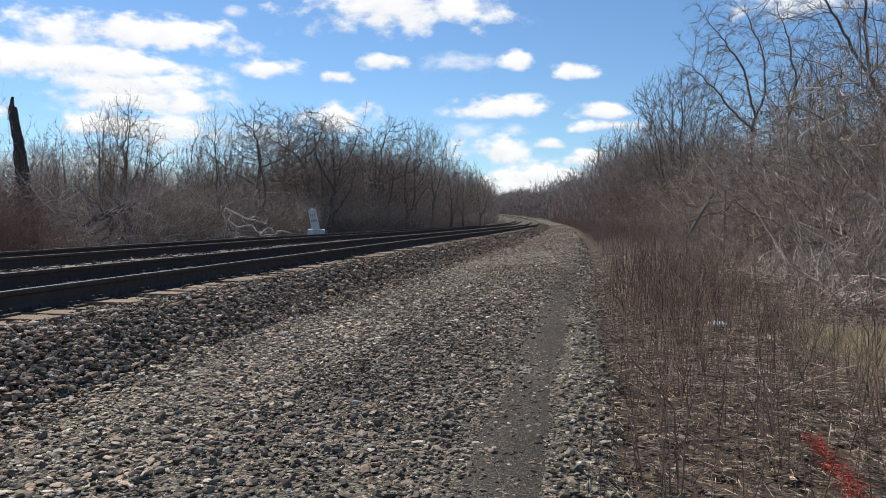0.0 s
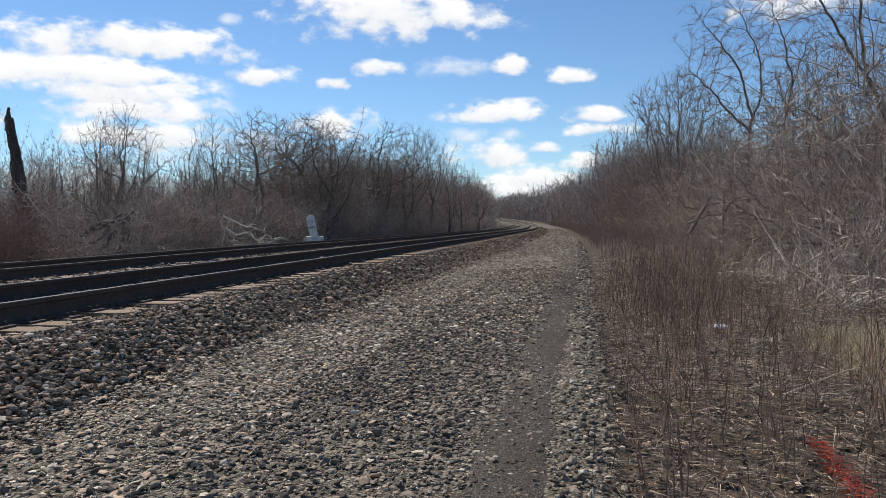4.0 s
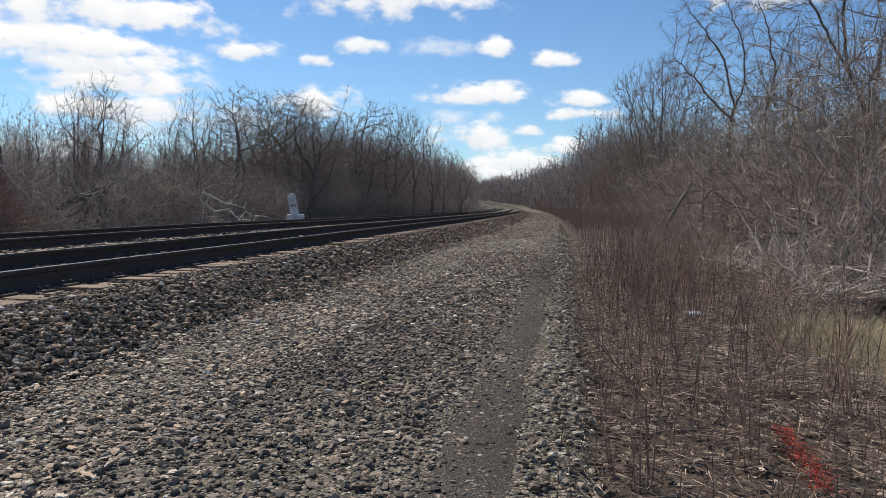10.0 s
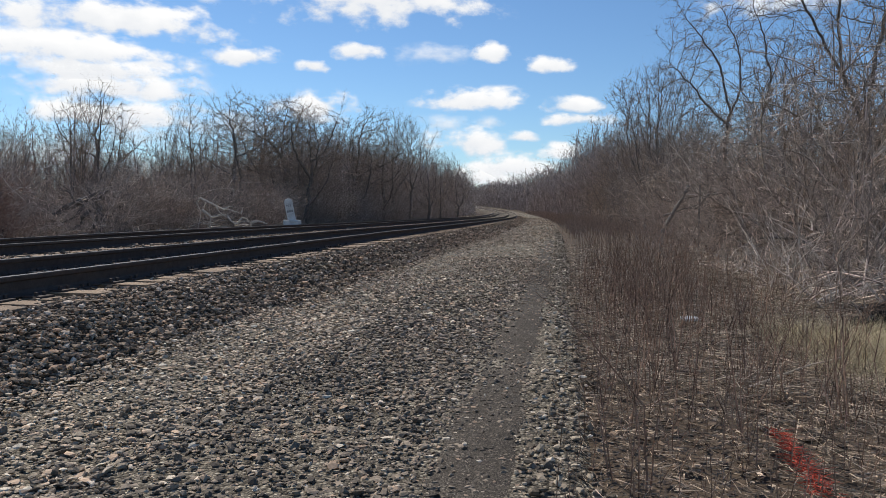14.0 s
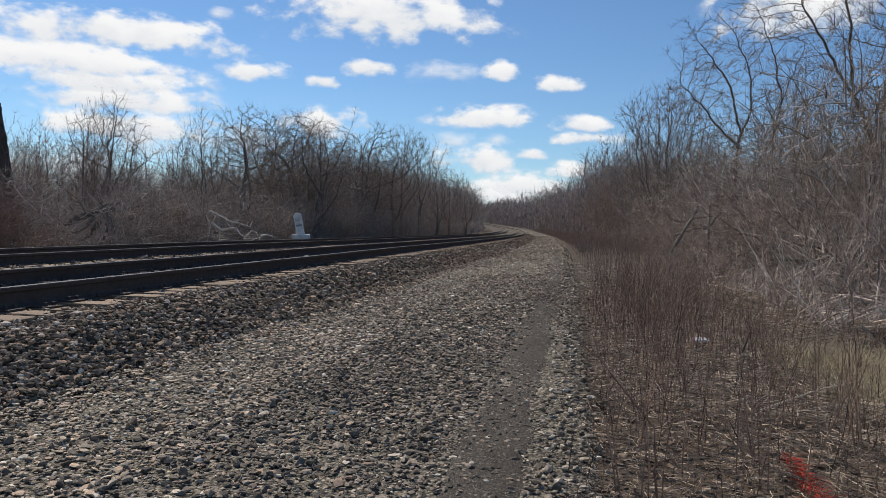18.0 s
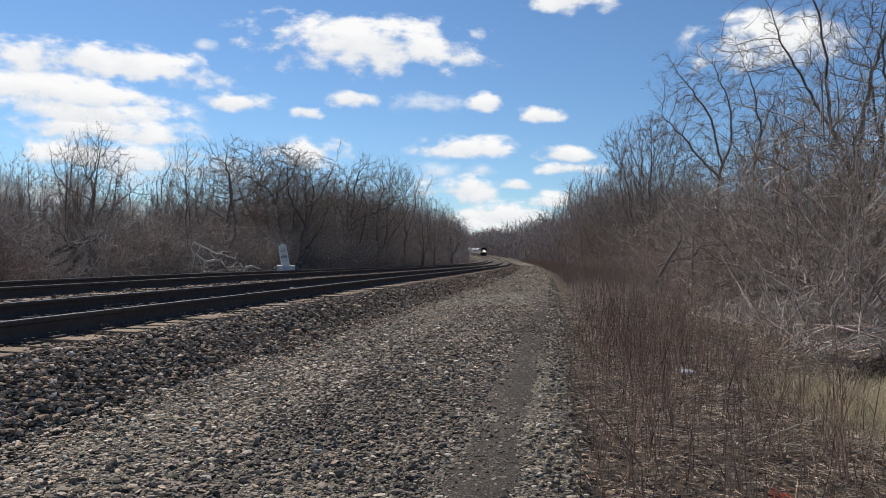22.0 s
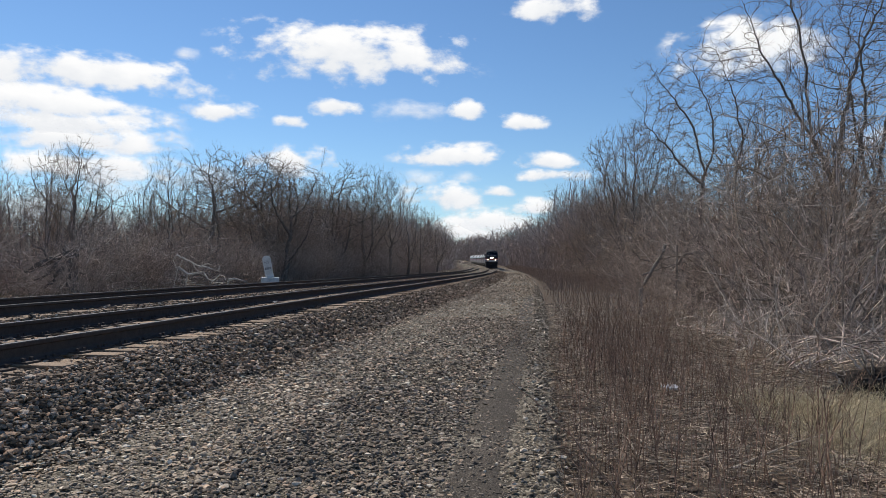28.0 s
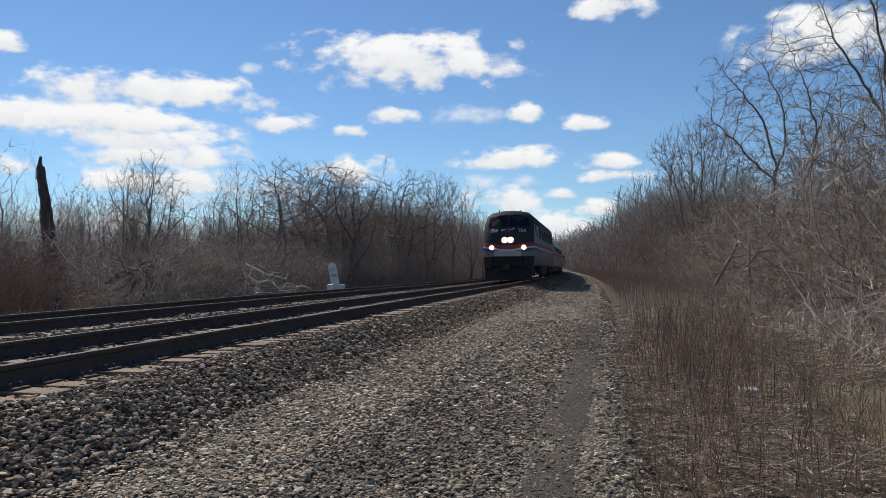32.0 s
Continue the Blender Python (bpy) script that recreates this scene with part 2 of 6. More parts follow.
def paint(name, colour, rough=0.4, metal=0.0, glow=0.0):
    m = noise_mat(name, tuple(c * 0.85 for c in colour), tuple(min(1, c * 1.1) for c in colour), 4, rough, metal, bump=0.04)
    if glow:
        b = m.node_tree.nodes["Principled BSDF"]
        b.inputs["Emission Color"].default_value = (1.0, 0.86, 0.62, 1)
        b.inputs["Emission Strength"].default_value = glow
    return m


M_NAVY = paint("dark_blue_paint", (0.042, 0.044, 0.05), 0.75)
M_BLACK = paint("black_paint", (0.022, 0.021, 0.021), 0.85)
M_UNDER = paint("dirty_underframe", (0.042, 0.038, 0.035), 0.9)
M_SILVER = paint("silver_paint", (0.2, 0.2, 0.205), 0.5, 0.2)
M_STEEL = paint("stainless_steel", (0.374, 0.374, 0.382), 0.45, 0.7)
M_RED = paint("red_stripe", (0.26, 0.028, 0.024), 0.5)
M_WHITE = paint("white_stripe", (0.55, 0.55, 0.55), 0.5)
M_PLATE = paint("pale_grey_plate", (0.36, 0.36, 0.37), 0.5)
M_BLUE = paint("blue_stripe", (0.03, 0.06, 0.2), 0.4)
M_GLASS = paint("dark_glass", (0.008, 0.009, 0.011), 0.22)
M_NAVY.node_tree.nodes["Principled BSDF"].inputs["Specular IOR Level"].default_value = 0.08
M_GLASS.node_tree.nodes["Principled BSDF"].inputs["Specular IOR Level"].default_value = 0.25
M_LAMP = paint("headlight_glow", (1, 0.86, 0.62), 0.3, glow=12.0)
# light bleed round the lamps, imitated by a glowing orange surface
M_GLARE = paint("headlight_glare", (0.5, 0.3, 0.15), 0.3, glow=1.3)
M_GLARE.node_tree.nodes["Principled BSDF"].inputs["Emission Color"].default_value = (1.0, 0.42, 0.16, 1)


# ---- mesh helpers ----
def mesh_np(name, verts, faces, mats, mat_index=None, smooth=False):
    """A mesh from arrays: verts (n, 3), faces (m, 3 or 4)."""
    me = bpy.data.meshes.new(name)
    verts, faces = np.asarray(verts, np.float32), np.asarray(faces, np.int32)
    m, k = faces.shape
    me.vertices.add(len(verts))
    me.vertices.foreach_set("co", verts.ravel())
    me.loops.add(m * k)
    me.loops.foreach_set("vertex_index", faces.ravel())
    me.polygons.add(m)
    me.polygons.foreach_set("loop_start", np.arange(0, m * k, k, dtype=np.int32))
    me.polygons.foreach_set("use_smooth", np.full(m, smooth))
    for mt in (mats if isinstance(mats, (list, tuple)) else [mats]):
        me.materials.append(mt)
    if mat_index is not None:
        me.polygons.foreach_set("material_index", np.asarray(mat_index, np.int32))
    me.update(calc_edges=True)
    me.validate()
    return me


def tubes(segs, sides=3):
    """Tapered tubes: segs (n, 8) holds both ends and both radii."""
    segs = np.asarray(segs, float)
    p0, p1, r0, r1 = segs[:, :3], segs[:, 3:6], segs[:, 6], segs[:, 7]
    d = p1 - p0
    d /= np.linalg.norm(d, axis=1, keepdims=True) + 1e-9
    ref = np.where(np.abs(d[:, 2:3]) < 0.9, np.array([[0.0, 0, 1]]), np.array([[1.0, 0, 0]]))
    u = np.cross(d, ref)
    u /= np.linalg.norm(u, axis=1, keepdims=True) + 1e-9
    v = np.cross(d, u)
    ang = np.arange(sides) * 2 * math.pi / sides
    ring = u[:, None] * np.cos(ang)[None, :, None] + v[:, None] * np.sin(ang)[None, :, None]
    verts = np.concatenate([p0[:, None] + ring * r0[:, None, None], p1[:, None] + ring * r1[:, None, None]], 1)
    i = np.arange(sides)
    quad = np.stack([i, (i + 1) % sides, (i + 1) % sides + sides, i + sides], 1)
    faces = quad[None] + (np.arange(len(segs)) * 2 * sides)[:, None, None]
    return verts.reshape(-1, 3), faces.reshape(-1, 4)


def blades(segs):
    """Thin three-sided spikes: one triangle pyramid per segment, for twigs and straws."""
    segs = np.asarray(segs, float)
    p0, p1, r0 = segs[:, :3], segs[:, 3:6], segs[:, 6]
    d = p1 - p0
    ref = np.where(np.abs(d[:, 2:3]) < 0.9 * np.linalg.norm(d, axis=1, keepdims=True), np.array([[0.0, 0, 1]]), np.array([[1.0, 0, 0]]))
    u = np.cross(d, ref)
    u /= np.linalg.norm(u, axis=1, keepdims=True) + 1e-9
    v = np.cross(d, u)
    v /= np.linalg.norm(v, axis=1, keepdims=True) + 1e-9
    a, b, c = p0 + u * r0[:, None], p0 - u * 0.5 * r0[:, None] + v * 0.87 * r0[:, None], p0 - u * 0.5 * r0[:, None] - v * 0.87 * r0[:, None]
    verts = np.stack([a, b, c, p1], 1).reshape(-1, 3)
    f = np.array([[0, 1, 3], [1, 2, 3], [2, 0, 3]])
    faces = (f[None] + (np.arange(len(segs)) * 4)[:, None, None]).reshape(-1, 3)
    return verts, faces


def part(name, data, parent, label=""):
    ob = new(name, data)
    ob.parent = parent
    return tagged(ob, label)


def bm_mesh(name, bm, mats, smooth=False):
    me = bpy.data.meshes.new(name)
    bm.normal_update()
    bm.to_mesh(me)
    bm.free()
    for mt in (mats if isinstance(mats, (list, tuple)) else [mats]):
        me.materials.append(mt)
    if smooth:
        for p in me.polygons:
            p.use_smooth = True
    return me


def box(bm, x0, x1, y0, y1, z0, z1, bevel=0.0, mat=0):
    """A box between two corners, its edges rounded by bevel."""
    r = bmesh.ops.create_cube(bm, size=1, matrix=Matrix.LocRotScale(((x0 + x1) / 2, (y0 + y1) / 2, (z0 + z1) / 2), None, (x1 - x0, y1 - y0, z1 - z0)))
    fs = {f for v in r["verts"] for f in v.link_faces}
    for f in fs:
        f.material_index = mat
    if bevel:
        es = {e for f in fs for e in f.edges}
        bmesh.ops.bevel(bm, geom=list(es), offset=bevel, segments=2, affect="EDGES", profile=0.5)


# ---- the line of the railway: a wide left-hand curve ----
X0, HEAD, BEND, SPACING = -5.5, 0.1976, 2135.0, 3.9
RAIL_TOP, TIE_TOP = 0.507, 0.325


def climb(s):
    """The line dips a little at first and rises in the distance."""
    s = np.minimum(np.asarray(s, float), 600.0)
    return -0.0038 * np.clip(s - 20.0, 0.0, 80.0) + 2.3e-5 * np.maximum(0.0, s - 100.0) ** 2


def along(s, off=0.0, z=0.0):
    """A place s metres along the near track, off metres to its right."""
    s, off = np.asarray(s, float), np.asarray(off, float)
    th = HEAD - s / BEND
    x = X0 + BEND * (np.cos(th) - math.cos(HEAD)) + off * np.cos(th)
    y = -BEND * (np.sin(th) - math.sin(HEAD)) - off * np.sin(th)
    return np.stack(np.broadcast_arrays(x, y, np.asarray(z, float) + climb(s)), -1)


def heading(s):
    return HEAD - s / BEND


def to_line(x, y):
    """The inverse of along()."""
    cx, cy = X0 - BEND * math.cos(HEAD), BEND * math.sin(HEAD)
    r = math.hypot(x - cx, y - cy)
    return (HEAD - math.atan2(cy - y, x - cx)) * BEND, r - BEND


PROFILE = [(-1100, 2.0), (-60, -0.3), (-11, -0.3), (-8.2, -0.2), (-6.9, 0.05), (-5.75, 0.26), (-5.3, 0.285), (1.3, 0.285), (1.72, 0.262), (2.28, 0.03), (2.6, 0.0), (4.5, 0.0), (5.45, -0.01), (6.3, -0.05), (9.5, -0.12), (13, -0.25), (20, -0.3), (60, 0.3), (900, 3.0)]


def ground_z(off):
    return np.interp(off, [p[0] for p in PROFILE], [p[1] for p in PROFILE])


def strip(name, offs, ss, lift, mat, wobble=0.0, drop=0.0):
    """A sheet that follows the line."""
    o, s = np.meshgrid(np.asarray(offs, float), np.asarray(ss, float))
    z = ground_z(o) + lift
    if wobble:
        z = z + wobble * (np.sin(s * 0.61 + o * 1.7) + np.sin(s * 0.23 - o * 0.9) + np.sin(s * 1.9 + o * 2.3) * 0.5)
    z[:, 0] -= drop
    z[:, -1] -= drop
    v = along(s, o, z).reshape(-1, 3)
    n, m = o.shape
    i = (np.arange(n - 1)[:, None] * m + np.arange(m - 1)[None]).ravel()
    return mesh_np(name, v, np.stack([i, i + 1, i + 1 + m, i + m], 1), mat, smooth=True)


LONG = np.concatenate([[-600, -300, -150], np.arange(-80, 120, 2.5), np.arange(120, 620, 10), np.arange(650, 2600, 150)])
ground = tagged(new("ground", strip("ground", [-1100, -600, -300, -150, -60, -40, -25, -17, -11, -9.5, -8.2, -6.9, -5.75, -5.3, 1.3, 1.72, 2.28, 2.6, 4.5, 5.45, 6.3, 8, 9.5, 11, 13, 16, 20, 30, 45, 60, 150, 300, 900], LONG, -0.03, M_SOIL)), "brown earth covered with dead leaves and twigs beside the tracks", "ground", kind="structure")
bed = tagged(new("ballast_bed", strip("ballast_bed", [-8.2, -6.9, -6.2, -5.75, -5.3, -4.5, -3.3, -2, -1, 0, 0.7, 1.3, 1.72, 2.0, 2.28, 2.62], LONG[3:], 0.0, M_BED, 0.006, 0.06)), "raised bed of dark crushed stone under two tracks", "track bed", kind="structure")
road = tagged(new("road", strip("road", [2.36, 2.6, 2.9, 3.3, 3.8, 4.2, 4.5, 4.8, 5.1, 5.35, 5.5, 5.64], LONG[3:], 0.004, M_ROADBED, 0.005, 0.09)), "rough grey crushed-stone service road beside the tracks", "road", kind="structure")


# ---- rails and ties ----
def rail_mesh(off, s0, s1):
    """A flat-bottomed rail swept along the line."""
    ss = np.concatenate([np.arange(s0, 60, 1.0), np.arange(60, s1, 5.0)])
    prof = [(-0.076, -0.182), (0.076, -0.182), (0.076, -0.17), (0.03, -0.155), (0.011, -0.13), (0.011, -0.055), (0.036, -0.038), (0.038, -0.01), (0.03, 0.0), (-0.03, 0.0), (-0.038, -0.01), (-0.036, -0.038), (-0.011, -0.055), (-0.011, -0.13), (-0.03, -0.155), (-0.076, -0.17)]
    k, n = len(prof), len(ss)
    v = np.stack([along(ss, off + p[0], RAIL_TOP + p[1]) for p in prof], 1).reshape(-1, 3)
    i, j = np.meshgrid(np.arange(n - 1), np.arange(k), indexing="ij")
    f = np.stack([i * k + j, i * k + (j + 1) % k, (i + 1) * k + (j + 1) % k, (i + 1) * k + j], -1).reshape(-1, 4)
    mi = np.where(np.tile(np.arange(k), n - 1) == 8, 1, 0)
    return mesh_np("rail", v, f, [M_RAIL, M_RAILTOP], mi)


def tie_mesh():
    bm = bmesh.new()
    box(bm, -1.3, 1.3, -0.11, 0.11, -0.17, 0.0, 0.012)
    return bm_mesh("tie", bm, M_TIE)


def plate_mesh():
    bm = bmesh.new()
    box(bm, -0.18, 0.18, -0.09, 0.09, 0, 0.018, 0.004)
    for x in (-0.11, 0.11):
        for y in (-0.05, 0.05):
            box(bm, x - 0.014, x + 0.014, y - 0.014, y + 0.014, 0.018, 0.05, 0.004)
    return bm_mesh("tie_plate", bm, M_RAIL)


TIE, PLATE = tie_mesh(), plate_mesh()
TIE_STEP = 0.375
rng = np.random.default_rng(4)
for centre, what in ((0.0, "nearer"), (-SPACING, "farther")):
    track = tagged(new("railway_track"), "pair of dark steel rails on weathered wooden ties", "railway track", "railway tracks", "structure")
    for o in (0.7525, -0.7525):
        part("rail", rail_mesh(centre + o, -25, 900), track, "dark rusty rail with a polished head")
    for i in range(190):
        s = 1.5 + i * TIE_STEP
        m = Matrix.Translation(Vector(along(s, centre + rng.normal(0, 0.03), TIE_TOP + rng.normal(0, 0.006)))) @ pose(0, 0, 0, rng.normal(0, 0.5), rng.normal(0, 0.4), -math.degrees(heading(s)) + rng.normal(0, 1.2))
        t = part("tie", TIE, track)
        t.matrix_basis = m
        if i < 40 and centre == 0:
            for x in (-0.7525, 0.7525):
                p = part("tie_plate", PLATE, t)
                p.matrix_basis = Matrix.Translation((x, 0, 0))


# ---- clouds: a far backdrop that drifts slowly, its sunlight and shade painted in ----
def cloud_mat(name, thin):
    m = bpy.data.materials.new(name)
    m.use_nodes = True
    n, k = m.node_tree.nodes, m.node_tree.links
    n.remove(n["Principled BSDF"])

    def op(kind, a, b=None, c=None):
        q = n.new("ShaderNodeMath")
        q.operation = kind
        for i, v in enumerate((a, b, c)):
            if v is None:
                continue
            if isinstance(v, (int, float)):
                q.inputs[i].default_value = v
            else:
                k.new(v, q.inputs[i])
        return q.outputs[0]

    tc = n.new("ShaderNodeTexCoord")
    info = n.new("ShaderNodeObjectInfo")
    sep = n.new("ShaderNodeSeparateXYZ")
    k.new(tc.outputs["Generated"], sep.inputs[0])
    u = op("MULTIPLY_ADD", sep.outputs[0], 2.0, -1.0)
    v = op("MULTIPLY_ADD", sep.outputs[2], 2.0, -1.0)
    off = n.new("ShaderNodeCombineXYZ")
    k.new(op("MULTIPLY", info.outputs["Random"], 37.0), off.inputs[0])
    k.new(op("MULTIPLY", info.outputs["Random"], 91.0), off.inputs[1])
    add = n.new("ShaderNodeVectorMath")
    add.operation = "MULTIPLY_ADD"
    add.inputs[1].default_value = (0.0075, 0.0075, 0.0125)
    k.new(tc.outputs["Object"], add.inputs[0])
    k.new(off.outputs[0], add.inputs[2])
    big = n.new("ShaderNodeTexNoise")
    big.inputs["Scale"].default_value, big.inputs["Detail"].default_value, big.inputs["Roughness"].default_value = 1.0, 9, 0.54
    k.new(add.outputs[0], big.inputs["Vector"])
    vv = op("MULTIPLY", v, op("MULTIPLY_ADD", op("LESS_THAN", v, 0.0), 0.55, 1.0))
    dist = op("SQRT", op("ADD", op("MULTIPLY", u, u), op("MULTIPLY", vv, vv)))
    body = op("ADD", op("SUBTRACT", 0.84, dist), op("MULTIPLY", op("SUBTRACT", big.outputs[0], 0.48), 2.3))
    mr = n.new("ShaderNodeMapRange")
    mr.interpolation_type = "SMOOTHSTEP"
    mr.inputs["From Min"].default_value, mr.inputs["From Max"].default_value = 0.0, (1.1 if thin else 0.6)
    mr.inputs["To Max"].default_value = 0.75 if thin else 1.0
    k.new(body, mr.inputs[0])
    rim = n.new("ShaderNodeMapRange")
    rim.interpolation_type = "SMOOTHSTEP"
    rim.inputs["From Min"].default_value, rim.inputs["From Max"].default_value = 1.0, 0.72
    k.new(op("MAXIMUM", op("ABSOLUTE", u), op("ABSOLUTE", v)), rim.inputs[0])
    # painted shading: sunlit white towards the top, shaded grey towards the base
    shade = n.new("ShaderNodeMapRange")
    shade.inputs["From Min"].default_value, shade.inputs["From Max"].default_value = -0.7, 0.45
    k.new(op("ADD", v, op("MULTIPLY", op("SUBTRACT", big.outputs[0], 0.5), 1.6)), shade.inputs[0])
    ramp = n.new("ShaderNodeValToRGB")
    ramp.color_ramp.elements[0].color, ramp.color_ramp.elements[1].color = (0.76, 0.8, 0.86, 1), (1.04, 1.04, 1.04, 1)
    k.new(shade.outputs[0], ramp.inputs[0])
    # emission stands in for sunlight scattered by the cloud
    em = n.new("ShaderNodeEmission")
    k.new(ramp.outputs[0], em.inputs[0])
    tr = n.new("ShaderNodeBsdfTransparent")
    mx = n.new("ShaderNodeMixShader")
    k.new(op("MULTIPLY", mr.outputs[0], rim.outputs[0]), mx.inputs[0])
    k.new(tr.outputs[0], mx.inputs[1])
    k.new(em.outputs[0], mx.inputs[2])
    k.new(mx.outputs[0], n["Material Output"].inputs[0])
    return m


M_CLOUD, M_WISP = cloud_mat("bright_cumulus", False), cloud_mat("thin_cloud", True)
CLOUD_R = 3000.0
# bearing to the right of north and height above the horizon of each centre, width and height, all in degrees; thin or not
SKY = [
    (-22.6, 12.8, 18.5, 3.6, 0), (-31.4, 10.5, 9.5, 3.2, 0), (-25.5, 10.3, 18.5, 3.4, 0), (-22.8, 8.3, 14.5, 3.0, 0), (-22.0, 6.5, 13.5, 3.2, 0), (-23.5, 9.3, 15.0, 2.2, 0), (-13.4, 11.1, 6.0, 1.9, 0), (-8.1, 10.8, 2.9, 1.3, 0),
    (-3.9, 15.7, 20.0, 5.4, 0), (-4.8, 12.0, 4.8, 2.0, 0), (1.3, 11.7, 6.8, 2.2, 1), (5.8, 12.0, 3.6, 2.0, 0), (10.1, 11.0, 4.2, 1.7, 0),
    (4.4, 8.3, 9.8, 2.5, 0), (12.0, 8.0, 5.8, 1.9, 0), (12.5, 7.0, 6.0, 1.6, 0), (4.1, 5.2, 7.6, 2.9, 0), (8.3, 5.7, 2.8, 1.4, 0),
    (7.5, 3.2, 8.5, 3.0, 0), (11.3, 4.4, 4.2, 1.9, 0), (2.0, 6.6, 4.2, 1.8, 1), (5.4, 6.8, 3.2, 1.2, 1), (12.4, 19.3, 7.0, 3.0, 0),
    (26.5, 15.4, 11.5, 5.2, 0), (-32.2, 15.2, 3.2, 2.0, 0), (-16.0, 15.0, 2.2, 1.2, 1), (-19.3, 8.0, 5.0, 2.4, 1), (-8.0, 7.6, 7.5, 3.0, 0),
    (-20.5, 5.5, 9.5, 3.4, 1), (5.5, 2.4, 7.5, 2.8, 0), (-14.0, 6.0, 9.0, 3.0, 1), (-36.0, 7.0, 12.0, 4.0, 0), (36.0, 9.0, 8.0, 3.0, 1), (22.0, 26.0, 8.0, 3.0, 1),
    (7.0, 0.9, 15.0, 2.8, 0), (-7.0, 2.2, 17.0, 3.2, 1), (18.0, 2.2, 14.0, 3.4, 1), (-26.0, 3.0, 20.0, 4.0, 1),
]


def cloud(bearing, height, wide, tall, thin):
    a, e = radians(bearing), radians(height)
    at = Vector((math.sin(a) * math.cos(e), math.cos(a) * math.cos(e), math.sin(e))) * CLOUD_R
    wide, tall = wide * 1.16, tall * 1.22
    w, h = CLOUD_R * math.tan(radians(wide / 2)), CLOUD_R * math.tan(radians(tall / 2))
    n = 6
    g = np.linspace(-1, 1, n)
    x, z = np.meshgrid(g, g)
    y = 0.12 * w * (1 - x ** 2) * (1 - z ** 2)
    v = np.stack([x * w, -y, z * h], -1).reshape(-1, 3)
    i = (np.arange(n - 1)[:, None] * n + np.arange(n - 1)[None]).ravel()
    me = mesh_np("cloud", v, np.stack([i, i + 1, i + 1 + n, i + n], 1), M_WISP if thin else M_CLOUD, smooth=True)
    ob = tagged(new("cloud", me), "thin torn wisp of white cloud in a blue sky" if thin else "bright white fair-weather cloud, its base painted grey as shade", "cloud", "clouds", "structure")
    return ob, at


CLOUDS = [cloud(*c) for c in SKY]


# ---- bare trees and brush ----
def turned(d, angle, spin):
    """Unit vector d bent by angle in the direction that spin names."""
    ref = Vector((0, 0, 1)) if abs(d.z) < 0.95 else Vector((1, 0, 0))
    u = d.cross(ref).normalized()
    v = d.cross(u)
    return (d * math.cos(angle) + (u * math.cos(spin) + v * math.sin(spin)) * math.sin(angle)).normalized()


def grow(seed, height, radius, spec, stems=1, lean=0.12, wob=0.12, lift=0.05, foot=0.15, thin=0.005, forked=0.0):
    """Branches of a bare plant: spec holds, level by level, segments, children per segment, spread, length against the parent's, and the first child's height."""
    r = random.Random(seed)
    wood, twigs = [], []
    todo = []
    for i in range(stems):
        a = r.uniform(0, 6.28)
        d = turned(Vector((0, 0, 1)), lean * r.uniform(0.3, 1.4), a)
        todo.append((Vector((math.cos(a) * foot * (stems > 1), math.sin(a) * foot * (stems > 1), -0.1)), d, height * r.uniform(0.75, 1.0), radius * r.uniform(0.7, 1.0), 0))
    while todo:
        p, d, length, rad, level = todo.pop()
        n, kids, spread, part_len, first = spec[level]
        step = length / n
        last = level == len(spec) - 1
        for i in range(n):
            d = turned(d, abs(r.gauss(0, wob)), r.uniform(0, 6.28))
            d = (d + Vector((0, 0, lift))).normalized()
            q = p + d * step
            r0, r1 = rad * (1 - i / n * 0.75), rad * (1 - (i + 1) / n * 0.75)
            (twigs if r0 < thin * 1.9 or last else wood).append((*p, *q, r0, r1))
            here = (i + 1) / n
            if not last and here > first:
                for _ in range(int(kids) + (r.random() < kids % 1)):
                    at = p.lerp(q, r.uniform(0.1, 1.0))
                    todo.append((at, turned(d, spread * r.uniform(0.55, 1.3), r.uniform(0, 6.28)), length * part_len * r.uniform(0.5, 1.15) * (1.2 - 0.55 * here), max(r1 * r.uniform(0.45, 0.75), thin), level + 1))
            p = q
    return wood, twigs


def plant_meshes(name, wood, twigs, m_wood, m_twig, sides=6):
    wood = np.asarray(wood)
    thick = wood[:, 6] > 0.022
    v, f = tubes(wood[thick], sides)
    w, q = tubes(wood[~thick], 3)
    a = mesh_np(name + "_wood", np.concatenate([v, w]), np.concatenate([f, q + len(v)]), m_wood, smooth=True)
    v, f = blades(twigs)
    return a, mesh_np(name + "_twigs", v, f, m_twig)


def plant(kind, names, meshes):
    ob = new(kind)
    for nm, me in zip(names, meshes):
        part(nm, me, ob)
    return ob


